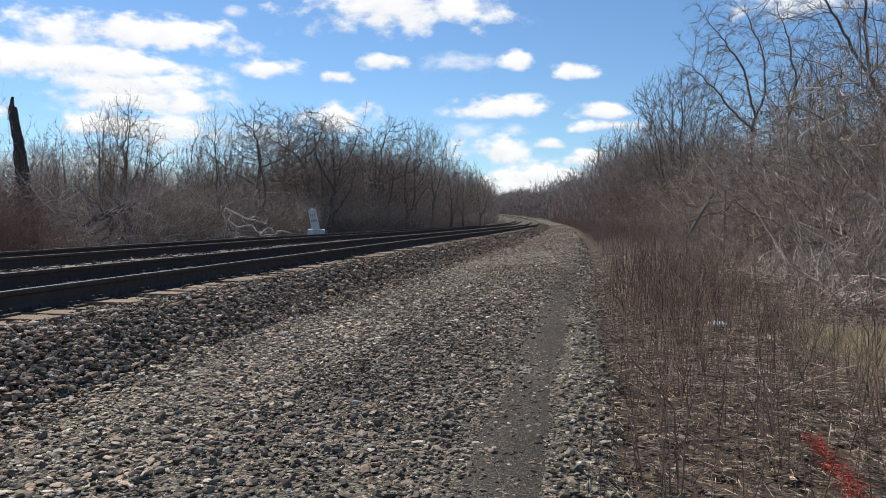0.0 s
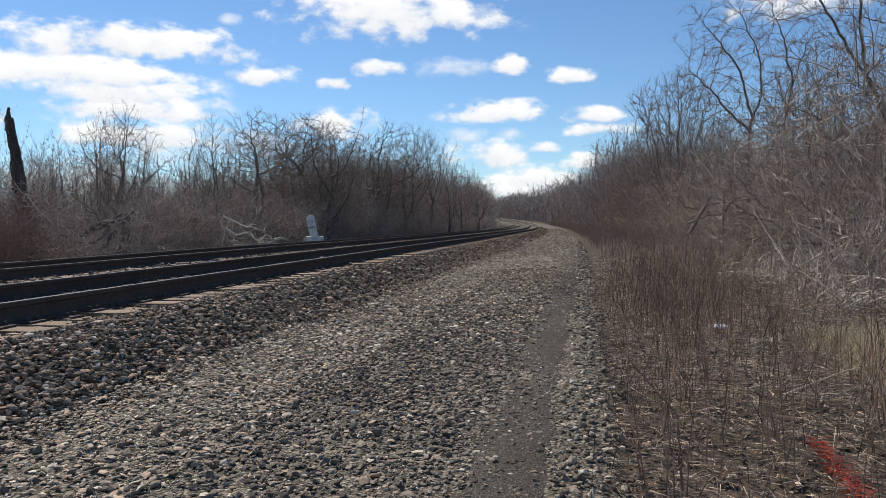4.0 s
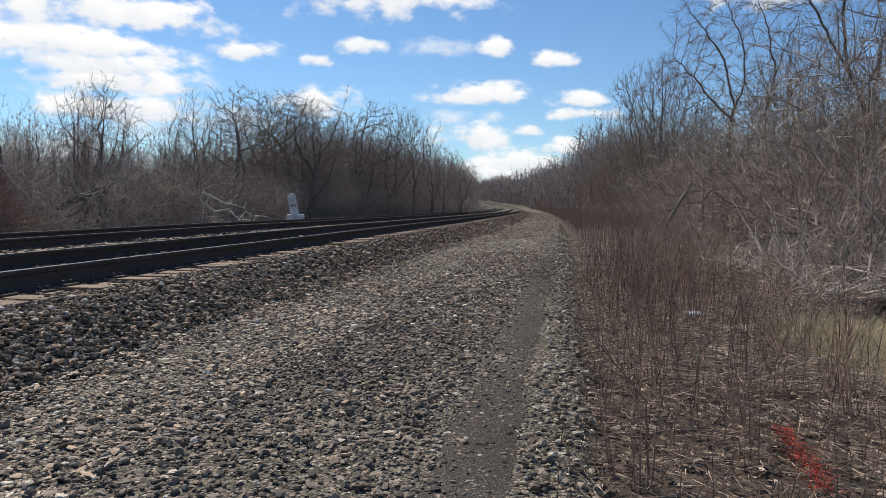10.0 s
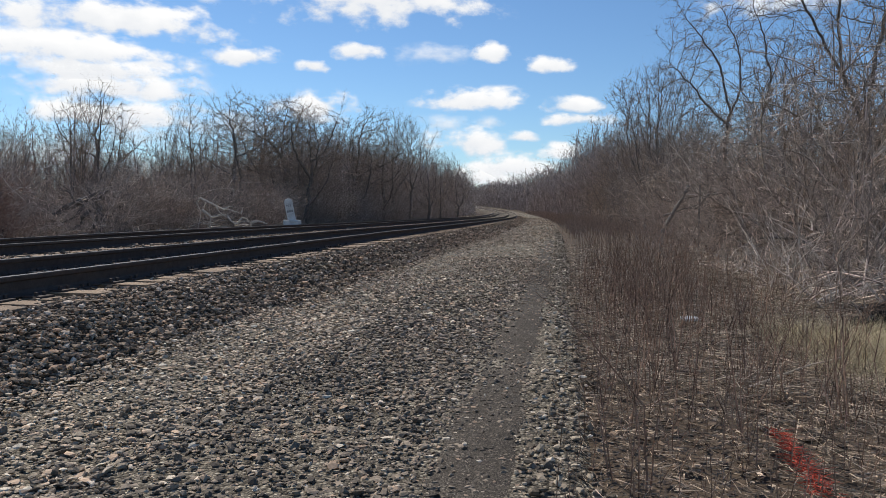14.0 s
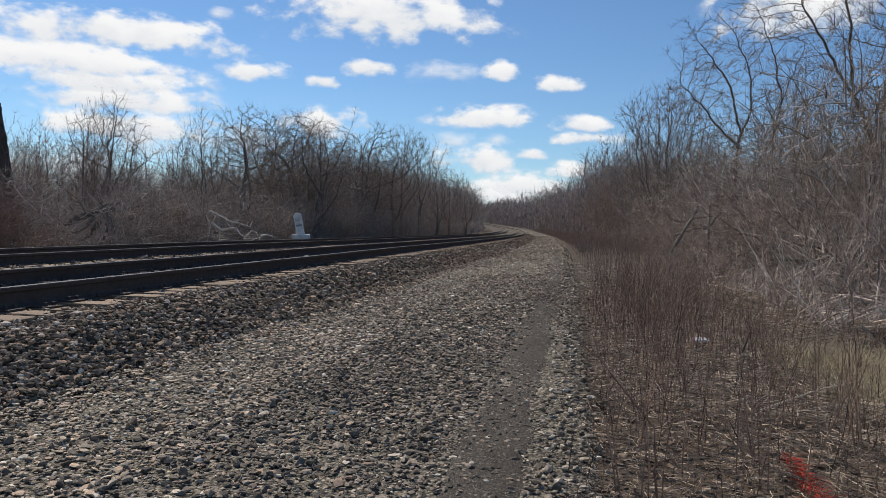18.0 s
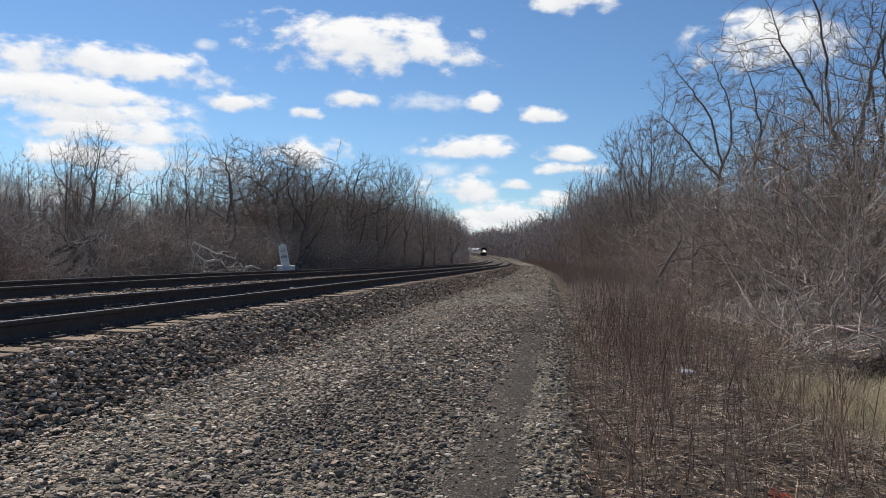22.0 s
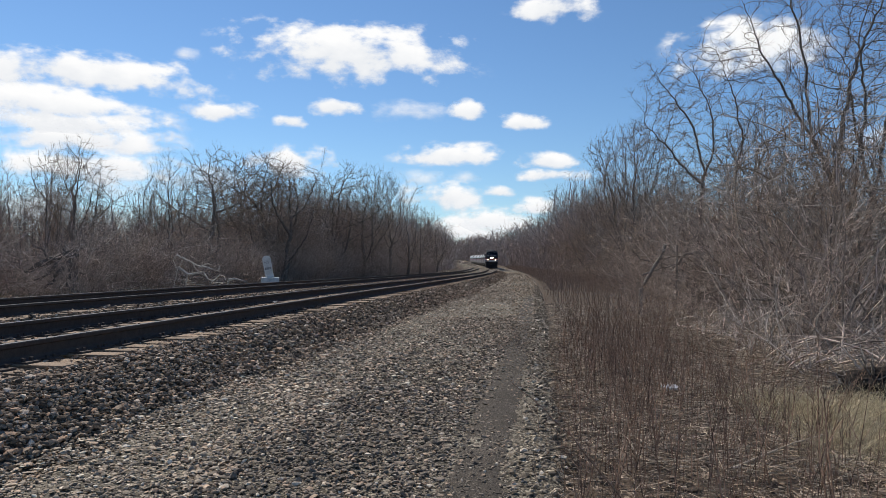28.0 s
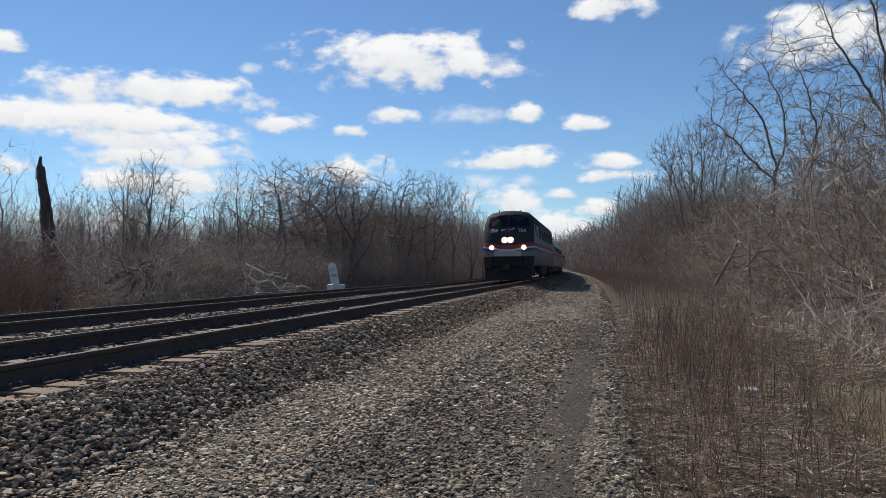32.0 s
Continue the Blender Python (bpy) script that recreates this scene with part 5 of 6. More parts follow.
def loco_shell(length=20.9):
    cols = [-1, -0.86, -0.66, -0.42, -0.16, 0.16, 0.42, 0.66, 0.86, 1]
    v, f, mi = [], [], []
    for w, z in SHELL:
        for c in cols:
            dip = 0.26 * (1 - abs(c)) if 1.8 < z < 2.4 else 0.0
            v.append((w * c, nose_y(w * c, z - dip), z - dip))
    n = len(cols)
    for i in range(len(SHELL) - 1):
        z = (SHELL[i][1] + SHELL[i + 1][1]) / 2
        for j in range(n - 1):
            f.append((i * n + j, i * n + j + 1, (i + 1) * n + j + 1, (i + 1) * n + j))
            mi.append(1 if z < 1.52 else 0 if z < 1.86 else 4 if z < 2.02 else 3 if z < 2.12 else 2 if z < 2.36 else 5)
    base = len(v)
    for w, z in SHELL:
        v += [(-w, length, z), (w, length, z)]
    for i in range(len(SHELL) - 1):
        z = (SHELL[i][1] + SHELL[i + 1][1]) / 2
        m = 0 if z < 1.86 else 4 if z < 2.02 else 3 if z < 2.12 else 2 if z < 2.36 else 0 if z < 3.4 else 5
        f.append((i * n, (i + 1) * n, base + 2 * i + 2, base + 2 * i))
        f.append((i * n + n - 1, base + 2 * i + 1, base + 2 * i + 3, (i + 1) * n + n - 1))
        f.append((base + 2 * i, base + 2 * i + 2, base + 2 * i + 3, base + 2 * i + 1))
        mi += [m, m, 0]
    k = (len(SHELL) - 1) * n
    top = base + 2 * (len(SHELL) - 1)
    for j in range(n - 1):
        a0, a1 = (SHELL[-1][0] * cols[j], SHELL[-1][0] * cols[j + 1])
        v += [(a0, length, 4.3), (a1, length, 4.3)]
        f.append((k + j, k + j + 1, len(v) - 1, len(v) - 2))
        mi.append(5)
    v += [(-1.42, length, 0.95), (1.42, length, 0.95)]
    f.append((0, len(v) - 2, len(v) - 1, n - 1))
    mi.append(1)
    return mesh_np("loco_body", v, f, [M_SILVER, M_BLACK, M_RED, M_WHITE, M_BLUE, M_NAVY], mi, smooth=True)


def nose_patch(name, outline, mat, lift=0.02, thick=0.03):
    """A plate that follows the front: outline of (x, z) points, counter-clockwise seen from the front."""
    bm = bmesh.new()
    out = [bm.verts.new((x, nose_y(x, z) - lift, z)) for x, z in outline]
    inn = [bm.verts.new((x, nose_y(x, z) - lift + thick, z)) for x, z in outline]
    bm.faces.new(out)
    bm.faces.new(inn[::-1])
    for i in range(len(out)):
        j = (i + 1) % len(out)
        bm.faces.new((out[j], out[i], inn[i], inn[j]))
    return bm_mesh(name, bm, mat)


def rod(name, p, q, r, mat, sides=16):
    bm = bmesh.new()
    p, q = Vector(p), Vector(q)
    rot = (q - p).to_track_quat("Z", "Y").to_matrix().to_4x4()
    bmesh.ops.create_cone(bm, cap_ends=True, segments=sides, radius1=r, radius2=r, depth=(q - p).length, matrix=Matrix.Translation((p + q) / 2) @ rot)
    return bm_mesh(name, bm, mat)


def boxed(name, x0, x1, y0, y1, z0, z1, mat, bevel=0.03):
    bm = bmesh.new()
    box(bm, x0, x1, y0, y1, z0, z1, bevel)
    return bm_mesh(name, bm, mat)


def letters(name, text, size, mat):
    cu = bpy.data.curves.new(name, "FONT")
    cu.body, cu.size, cu.extrude, cu.align_x = text, size, 0.008, "CENTER"
    ob = bpy.data.objects.new(name, cu)
    scene.collection.objects.link(ob)
    dg = bpy.context.evaluated_depsgraph_get()
    me = bpy.data.meshes.new_from_object(ob.evaluated_get(dg))
    bpy.data.objects.remove(ob)
    me.materials.clear()
    me.materials.append(mat)
    return me


def truck(parent, y, axles, length, r):
    fr = part("truck", boxed("truck_frame", -1.15, 1.15, y - length / 2, y + length / 2, 0.42, 0.85, M_UNDER, 0.08), parent, "dirty cast-steel truck")
    for a in axles:
        for x in (-0.75, 0.75):
            part("wheel", rod("wheel", (x - 0.07, y + a, r), (x + 0.07, y + a, r), r, M_UNDER, 24), fr)
            part("axle_box", boxed("axle_box", x * 1.4 - 0.12, x * 1.4 + 0.12, y + a - 0.2, y + a + 0.2, 0.3, 0.62, M_UNDER, 0.03), fr)
    return fr


def plough():
    """A V-shaped snow plough that leans back towards its top."""
    rows = ((0.09, 0.3, -0.06), (0.3, 0.3, -0.02), (0.62, 0.36, 0.12), (0.95, 0.45, 0.3))
    v, f = [], []
    for z, side, mid in rows:
        v += [(-1.4, side + 0.5, z), (-1.4, side, z), (-0.7, (side + mid) / 2 - 0.03, z), (0, mid, z), (0.7, (side + mid) / 2 - 0.03, z), (1.4, side, z), (1.4, side + 0.5, z)]
    for i in range(3):
        f += [(i * 7 + j, i * 7 + j + 1, i * 7 + j + 8, i * 7 + j + 7) for j in range(6)]
        f.append((i * 7 + 6, i * 7, i * 7 + 7, i * 7 + 13))
    return mesh_np("plough", v, f, M_BLACK)


def locomotive():
    lo = tagged(new("locomotive"), "dark blue and silver diesel passenger locomotive with lit headlights", "locomotive")
    part("body", loco_shell(), lo, "silver body with red, white and blue stripes and a dark blue top")
    for sx in (-1, 1):
        pane = [(0.07, 3.3), (0.6, 3.3), (1.24, 3.32), (1.14, 3.84), (0.55, 3.97), (0.07, 3.99)]
        pane = [(x * sx, z) for x, z in pane]
        if sx < 0:
            pane = pane[::-1]
        w = part("windshield", nose_patch("windshield", pane, M_GLASS, 0.07, 0.1), lo, "dark sloping windshield pane")
        x = 0.5 * sx
        part("wiper", rod("wiper", (x, nose_y(x, 3.32) - 0.09, 3.32), (x + 0.3 * sx, nose_y(x + 0.3 * sx, 3.8) - 0.09, 3.8), 0.014, M_BLACK, 6), w)
        t = part("road_number", letters("road_number", "704", 0.34, M_WHITE), lo, "white road number")
        y0, y1 = nose_y(0.85 * sx, 2.95), nose_y(0.85 * sx, 3.2)
        t.matrix_basis = Matrix.Translation((0.86 * sx, y0 - 0.05, 2.93)) @ pose(0, 0, 0, 0, 0, 24 * sx) @ pose(0, 0, 0, 90 - math.degrees(math.atan2(y1 - y0, 0.25)), 0, 0)
        y = nose_y(0.17 * sx, 2.46)
        h = part("headlight", rod("headlight", (0.17 * sx, y - 0.07, 2.46), (0.17 * sx, y + 0.1, 2.46), 0.15, M_LAMP), lo, "round glowing headlight")
        # not a real rim: glowing ring added as the lamp's halo
        part("rim", rod("rim", (0.17 * sx, y - 0.04, 2.46), (0.17 * sx, y + 0.12, 2.46), 0.19, M_GLARE), h)
        y = nose_y(0.95 * sx, 2.02)
        d = part("ditch_light", rod("ditch_light", (0.95 * sx, y - 0.09, 2.02), (0.95 * sx, y + 0.1, 2.02), 0.115, M_LAMP), lo, "round glowing ditch light")
        # same added halo ring round the ditch light
        part("rim", rod("rim", (0.95 * sx, y - 0.06, 2.02), (0.95 * sx, y + 0.1, 2.02), 0.145, M_GLARE), d)
        part("anticlimber_step", boxed("anticlimber_step", min(0.95 * sx, 1.4 * sx), max(0.95 * sx, 1.4 * sx), 0.1, 0.6, 0.75, 1.5, M_BLACK, 0.04), lo)
        part("handrail", rod("handrail", (1.3 * sx, 0.18, 1.0), (1.3 * sx, 0.42, 1.9), 0.02, M_SILVER, 6), lo)
        part("side_window", boxed("side_window", 1.44 * sx if sx > 0 else -1.525, 1.525 if sx > 0 else -1.44, 2.0, 2.9, 2.75, 3.4, M_GLASS, 0.02), lo, "dark cab side window")
        part("cab_door", boxed("cab_door", 1.46 if sx > 0 else -1.535, 1.535 if sx > 0 else -1.46, 3.4, 4.1, 1.2, 3.3, M_SILVER, 0.02), lo)
        for y in (4.9, 7.4, 9.9, 12.4, 14.9, 17.4):
            part("side_grille", boxed("side_grille", 1.47 if sx > 0 else -1.54, 1.54 if sx > 0 else -1.47, y, y + 1.7, 2.7, 3.4, M_UNDER, 0.02), lo, "dark louvred side grille")
        part("fuel_skirt", boxed("fuel_skirt", min(1.1 * sx, 1.45 * sx), max(1.1 * sx, 1.45 * sx), 7.6, 13.2, 0.35, 1.0, M_UNDER, 0.06), lo)
    # winged emblem on the nose, plain bars in its colours
    e = part("nose_emblem", nose_patch("nose_emblem", [(-0.42, 3.0), (0.36, 3.12), (0.42, 3.2), (-0.38, 3.1)], M_WHITE, 0.015), lo, "white swept emblem")
    part("emblem_bar", nose_patch("emblem_bar", [(-0.1, 2.92), (0.28, 3.02), (0.32, 3.08), (-0.06, 3.0)], M_RED, 0.018), e)
    part("front_panel", boxed("front_panel", -0.78, 0.78, -0.06, 0.2, 1.5, 1.82, M_PLATE, 0.02), lo, "pale silver panel above the coupler")
    part("pilot", plough(), lo, "black plough-shaped pilot")
    part("buffer_beam", boxed("buffer_beam", -1.42, 1.42, 0.16, 0.6, 0.92, 1.12, M_BLACK, 0.03), lo)
    c = part("coupler", boxed("coupler", -0.14, 0.14, -0.35, 0.5, 0.72, 1.02, M_UNDER, 0.05), lo, "heavy knuckle coupler")
    part("coupler_knuckle", boxed("coupler_knuckle", -0.2, 0.12, -0.5, -0.28, 0.7, 1.05, M_UNDER, 0.06), c)
    for x in (-0.45, -0.3, 0.32, 0.46):
        part("air_hose", rod("air_hose", (x, 0.1, 1.0), (x * 0.9, -0.1, 0.4), 0.03, M_BLACK, 8), lo)
    for x, y in ((-0.75, 2.4), (0.55, 2.6), (0.1, 3.1)):
        part("antenna", rod("antenna", (x, y, 4.25), (x, y, 4.4), 0.03, M_BLACK, 8), lo)
    part("horn", rod("horn", (0.0, 4.6, 4.42), (0.0, 5.2, 4.42), 0.07, M_BLACK, 10), lo)
    part("roof_hatch", boxed("roof_hatch", -0.9, 0.9, 6.0, 11.0, 4.2, 4.4, M_NAVY, 0.05), lo)
    part("roof_fan", rod("roof_fan", (0, 15.5, 4.25), (0, 15.5, 4.42), 0.75, M_UNDER, 24), lo)
    truck(lo, 4.2, (-1.37, 1.37), 3.6, 0.5)
    truck(lo, 17.0, (-1.37, 1.37), 3.6, 0.5)
    return lo


COACH = [(1.28, 1.0), (1.45, 1.3), (1.56, 1.9), (1.6, 2.4), (1.56, 2.9), (1.42, 3.35), (1.15, 3.7), (0.7, 3.92), (0.0, 3.98)]


def coach_shell(length):
    ring = [(x, z) for x, z in COACH] + [(-x, z) for x, z in COACH[-2::-1]]
    ys = [0.0, 0.12, length - 0.12, length]
    sc = [0.95, 1, 1, 0.95]
    n = len(ring)
    v = [(x * k, y, 2.4 + (z - 2.4) * k) for y, k in zip(ys, sc) for x, z in ring]
    f = [(i * n + j, i * n + (j + 1) % n, (i + 1) * n + (j + 1) % n, (i + 1) * n + j) for i in range(3) for j in range(n)]
    me = mesh_np("coach_body", v, f, M_STEEL, smooth=False)
    return me


def coach(length=25.4):
    c = tagged(new("passenger_car"), "stainless-steel passenger coach with a narrow dark window band", "coach", "coaches of the train")
    part("body", coach_shell(length), c, "curved stainless-steel body")
    for end in (0.0, length):
        bm = bmesh.new()
        box(bm, -1.3, 1.3, end - 0.06, end + 0.06, 1.0, 3.75, 0.03)
        p = part("end_wall", bm_mesh("end_wall", bm, M_UNDER), c)
        part("diaphragm", boxed("diaphragm", -0.6, 0.6, end - 0.3, end + 0.3, 1.1, 3.3, M_BLACK, 0.06), p)
    for sx in (-1, 1):
        for k, (z0, z1, m, nm) in enumerate(((2.12, 2.2, M_RED, "red_stripe"), (2.02, 2.1, M_BLUE, "blue_stripe"))):
            part(nm, boxed(nm, min(1.55 * sx, 1.606 * sx), max(1.55 * sx, 1.606 * sx), 0.3, length - 0.3, z0, z1, m, 0.005), c)
        for i in range(15):
            y = 2.6 + i * 1.42
            part("window", boxed("window", min(1.54 * sx, 1.607 * sx), max(1.54 * sx, 1.607 * sx), y, y + 1.05, 2.36, 2.82, M_GLASS, 0.01), c)
        for y in (0.7, length - 1.6):
            part("door", boxed("door", min(1.5 * sx, 1.6 * sx), max(1.5 * sx, 1.6 * sx), y, y + 0.9, 1.1, 3.1, M_STEEL, 0.02), c)
        part("skirt", boxed("skirt", min(1.05 * sx, 1.2 * sx), max(1.05 * sx, 1.2 * sx), 6.5, length - 6.5, 0.5, 1.05, M_UNDER, 0.05), c)
    for z, x in ((3.5, 1.31), (3.75, 1.05), (3.9, 0.73)):
        for sx in (-1, 1):
            part("roof_rib", rod("roof_rib", (x * sx, 0.3, z), (x * sx, length - 0.3, z), 0.02, M_STEEL, 6), c)
    part("roof_vent", boxed("roof_vent", -0.5, 0.5, length - 4.5, length - 2.5, 3.9, 4.05, M_UNDER, 0.05), c)
    truck(c, 3.6, (-1.3, 1.3), 3.2, 0.46)
    truck(c, length - 3.6, (-1.3, 1.3), 3.2, 0.46)
    return c


TRAIN = [(locomotive(), 0.0)]
first_coach = coach()
TRAIN.append((first_coach, 21.7))
for i in range(1, 6):
    TRAIN.append((copy_thing(first_coach, pose(0, 0, 0)), 21.7 + i * 26.0))


# ---- single things ----
def limb(points, r0, r1, sides=7, seed=0, lump=0.15, crook=0.25):
    """A crooked limb through points, tapering from r0 to r1, its rings uneven."""
    g = random.Random(seed)
    pts = [Vector(p) for p in points]
    out = []
    for a, b in zip(pts, pts[1:]):
        for k in range(4):
            out.append(a.lerp(b, k / 4) + Vector((g.gauss(0, 1), g.gauss(0, 1), g.gauss(0, 1))) * r0 * crook)
    out.append(pts[-1])
    n = len(out)
    v, f = [], []
    for i, p in enumerate(out):
        d = (out[min(i + 1, n - 1)] - out[max(i - 1, 0)]).normalized()
        u = d.cross(Vector((0, 0, 1)) if abs(d.z) < 0.9 else Vector((1, 0, 0))).normalized()
        w = d.cross(u)
        r = r0 + (r1 - r0) * i / (n - 1)
        for j in range(sides):
            t = 6.2832 * j / sides
            v.append(p + (u * math.cos(t) + w * math.sin(t)) * r * (1 + g.uniform(-lump, lump)))
    for i in range(n - 1):
        for j in range(sides):
            f.append((i * sides + j, i * sides + (j + 1) % sides, (i + 1) * sides + (j + 1) % sides, (i + 1) * sides + j))
    v.append(out[-1])
    v.append(out[0])
    for j in range(sides):
        f.append(((n - 1) * sides + j, (n - 1) * sides + (j + 1) % sides, len(v) - 2, len(v) - 2))
        f.append(((j + 1) % sides, j, len(v) - 1, len(v) - 1))
    quads = [q for q in f if q[2] != q[3]]
    me = bpy.data.meshes.new("limb")
    me.from_pydata([tuple(p) for p in v], [], quads + [q[:3] for q in f if q[2] == q[3]])
    me.update()
    return me


def limbs(kind, label, category, mat, rows, names, crook=0.25):
    ob = tagged(new(kind), label, category)
    for i, (pts, r0, r1) in enumerate(rows):
        me = limb(pts, r0, r1, seed=i + len(rows), crook=crook)
        me.materials.append(mat)
        part(names if i else "trunk" if len(rows) > 1 else names, me, ob)
    return ob


# broken black snag
limbs("dead_snag", "tall blackened snag of a dead tree with a splintered top", "dead tree", M_SNAG,
      [([(-17.85, 31.4, -0.4), (-17.95, 31.4, 1.35), (-18.05, 31.4, 2.4), (-18.22, 31.4, 4.0)], 0.33, 0.25), ([(-18.2, 31.4, 3.9), (-18.36, 31.4, 4.95), (-18.47, 31.4, 5.85)], 0.24, 0.17),
       ([(-18.5, 31.4, 5.6), (-18.52, 31.4, 6.0), (-18.44, 31.4, 6.3)], 0.13, 0.05), ([(-18.38, 31.35, 5.5), (-18.36, 31.3, 6.05)], 0.06, 0.012), ([(-18.56, 31.35, 5.3), (-18.62, 31.3, 5.85)], 0.05, 0.012),
       ([(-18.05, 31.2, 4.0), (-17.98, 31.2, 4.6)], 0.06, 0.012)], "splinter", 0.1)
# white fallen branches by the far track
BLEACHED = "bleached white fallen branch lying in the brush"
limbs("fallen_branch", BLEACHED, "branch", M_DEADWOOD,
      [([(-8.24, 27.51, 1.46), (-7.93, 27.62, 1.30), (-7.43, 27.71, 1.05), (-7.04, 27.51, 1.00), (-6.71, 27.62, 0.88)], 0.048, 0.02),
       ([(-8.18, 27.51, 1.48), (-8.37, 27.58, 1.27), (-8.24, 27.67, 0.94), (-8.32, 27.41, 0.02)], 0.03, 0.01),
       ([(-7.66, 27.51, 1.20), (-7.51, 27.58, 0.90), (-7.25, 27.68, 0.70)], 0.03, 0.01),
       ([(-6.72, 27.51, 0.88), (-6.67, 27.65, 1.12)], 0.03, 0.01),
       ([(-7.37, 27.50, 1.04), (-7.15, 27.63, 1.15), (-7.00, 27.73, 1.12)], 0.03, 0.01),
       ([(-8.02, 27.50, 1.27), (-8.13, 27.57, 1.02), (-7.98, 27.65, 0.67)], 0.03, 0.01)], "side_branch", 0.15)
limbs("fallen_branch", BLEACHED, "branch", M_DEADWOOD,
      [([(-8.16, 27.46, 1.03), (-7.82, 27.55, 0.75), (-7.27, 27.69, 0.85), (-7.07, 27.45, 0.60), (-6.83, 27.56, 0.48)], 0.048, 0.02),
       ([(-6.92, 27.45, 0.47), (-6.67, 27.59, 0.74), (-6.53, 27.71, 0.70), (-6.39, 27.48, 0.53)], 0.03, 0.01),
       ([(-7.82, 27.54, 0.75), (-7.88, 27.54, 0.34), (-7.83, 27.54, -0.09)], 0.03, 0.01)], "side_branch", 0.15)
limbs("fallen_branch", BLEACHED, "branch", M_DEADWOOD,
      [([(-6.33, 27.49, 0.56), (-6.09, 27.62, 0.62), (-5.77, 27.72, 0.50)], 0.048, 0.02),
       ([(-6.26, 27.49, 0.58), (-6.43, 27.54, 0.29), (-6.37, 27.54, -0.04)], 0.03, 0.01)], "side_branch", 0.15)
# dark toppled trunk in the brush
limbs("fallen_tree", "dark toppled tree with broken limbs lying in the brush", "fallen tree", M_BARK,
      [([(-13.65, 27.6, 0.75), (-13.11, 27.4, 1.05), (-12.39, 27.2, 1.3), (-11.61, 27.0, 1.5)], 0.08, 0.15), ([(-11.91, 27.1, 1.4), (-11.79, 27.0, 0.9), (-11.85, 26.9, 0.3)], 0.13, 0.06), ([(-11.73, 27.0, 1.5), (-11.31, 26.9, 1.68)], 0.08, 0.02),
       ([(-12.21, 27.0, 1.25), (-12.45, 26.8, 0.75), (-12.93, 26.7, 0.5)], 0.07, 0.02), ([(-11.85, 26.9, 1.2), (-11.55, 26.8, 0.8), (-11.13, 26.7, 0.75)], 0.07, 0.015), ([(-12.63, 27.2, 1.2), (-12.81, 27.0, 1.6), (-13.17, 27.0, 1.75)], 0.05, 0.01),
       ([(-12.03, 26.9, 1.0), (-12.27, 26.8, 0.5), (-12.57, 26.7, 0.2)], 0.09, 0.03), ([(-11.67, 27.0, 1.1), (-11.49, 26.8, 0.5), (-11.61, 26.7, 0.1)], 0.08, 0.04), ([(-11.97, 27.0, 1.4), (-12.15, 27.0, 1.8)], 0.06, 0.02)], "root")
# broken pale stub and sticks at the wood's edge
limbs("broken_tree", "pale broken tree stub leaning at the wood's edge", "dead tree", M_GREYWOOD,
      [([(6.74, 20.1, -0.3), (6.8, 20.1, 0.62), (7.12, 20.1, 1.15), (7.5, 20.2, 1.85)], 0.055, 0.045), ([(7.05, 20.2, 1.4), (6.75, 20.1, 1.45), (6.5, 20.0, 1.7)], 0.025, 0.01), ([(6.8, 20.1, 1.0), (7.4, 20.2, 1.2), (8.1, 20.2, 1.4)], 0.03, 0.012),
       ([(7.76, 20.0, 1.85), (7.76, 20.0, 0.8), (7.78, 20.0, -0.3)], 0.025, 0.025), ([(7.7, 20.1, 1.2), (8.05, 20.1, 1.6), (8.45, 20.1, 1.65), (8.6, 20.1, 1.3)], 0.04, 0.015)], "limb")
limbs("log", "pale bleached log lying on the brush pile", "log", M_DEADWOOD, [([(5.1, 10.9, -0.06), (5.55, 11.4, -0.05), (6.05, 11.9, -0.02), (6.55, 12.4, 0.02)], 0.04, 0.06)], "log_body")
for a, b in (((4.62, 9.85, -0.1), (4.6, 9.85, 0.42)), ((5.2, 12.6, 0.02), (5.35, 12.5, 0.55)), ((5.0, 10.6, 0.4), (5.7, 11.0, -0.1)), ((6.3, 11.2, 0.5), (6.9, 11.6, 0.15)), ((2.13, 4.55, 0.0), (2.98, 5.0, 0.1))):
    m = Vector(a).lerp(Vector(b), 0.5) + Vector((0.03, 0, 0.03))
    limbs("stick", "thin pale dead stick standing in the litter", "stick", M_PALESTRAW, [([a, m, b], 0.007, 0.004)], "shaft")


limbs("fallen_shrub", "dark arching branches of a toppled shrub", "shrub", M_BARK,
      [([(8.6, 14.2, -0.3), (8.1, 14.1, 0.35), (7.4, 14.0, 0.6), (6.6, 13.9, 0.62)], 0.045, 0.012), ([(8.6, 14.2, -0.2), (8.3, 14.1, 0.5), (7.7, 14.0, 0.85), (7.0, 13.9, 0.95)], 0.04, 0.01),
       ([(8.5, 14.2, -0.2), (7.9, 14.1, 0.15), (7.2, 14.0, 0.35)], 0.03, 0.008), ([(8.7, 14.2, -0.2), (8.8, 14.1, 0.7), (8.4, 14.0, 1.3)], 0.03, 0.01), ([(7.8, 14.0, 0.5), (7.5, 14.0, 0.85), (7.0, 13.9, 1.15)], 0.018, 0.005), ([(7.4, 14.0, 0.6), (6.9, 13.9, 0.42), (6.5, 13.9, 0.45)], 0.015, 0.005)], "branch")


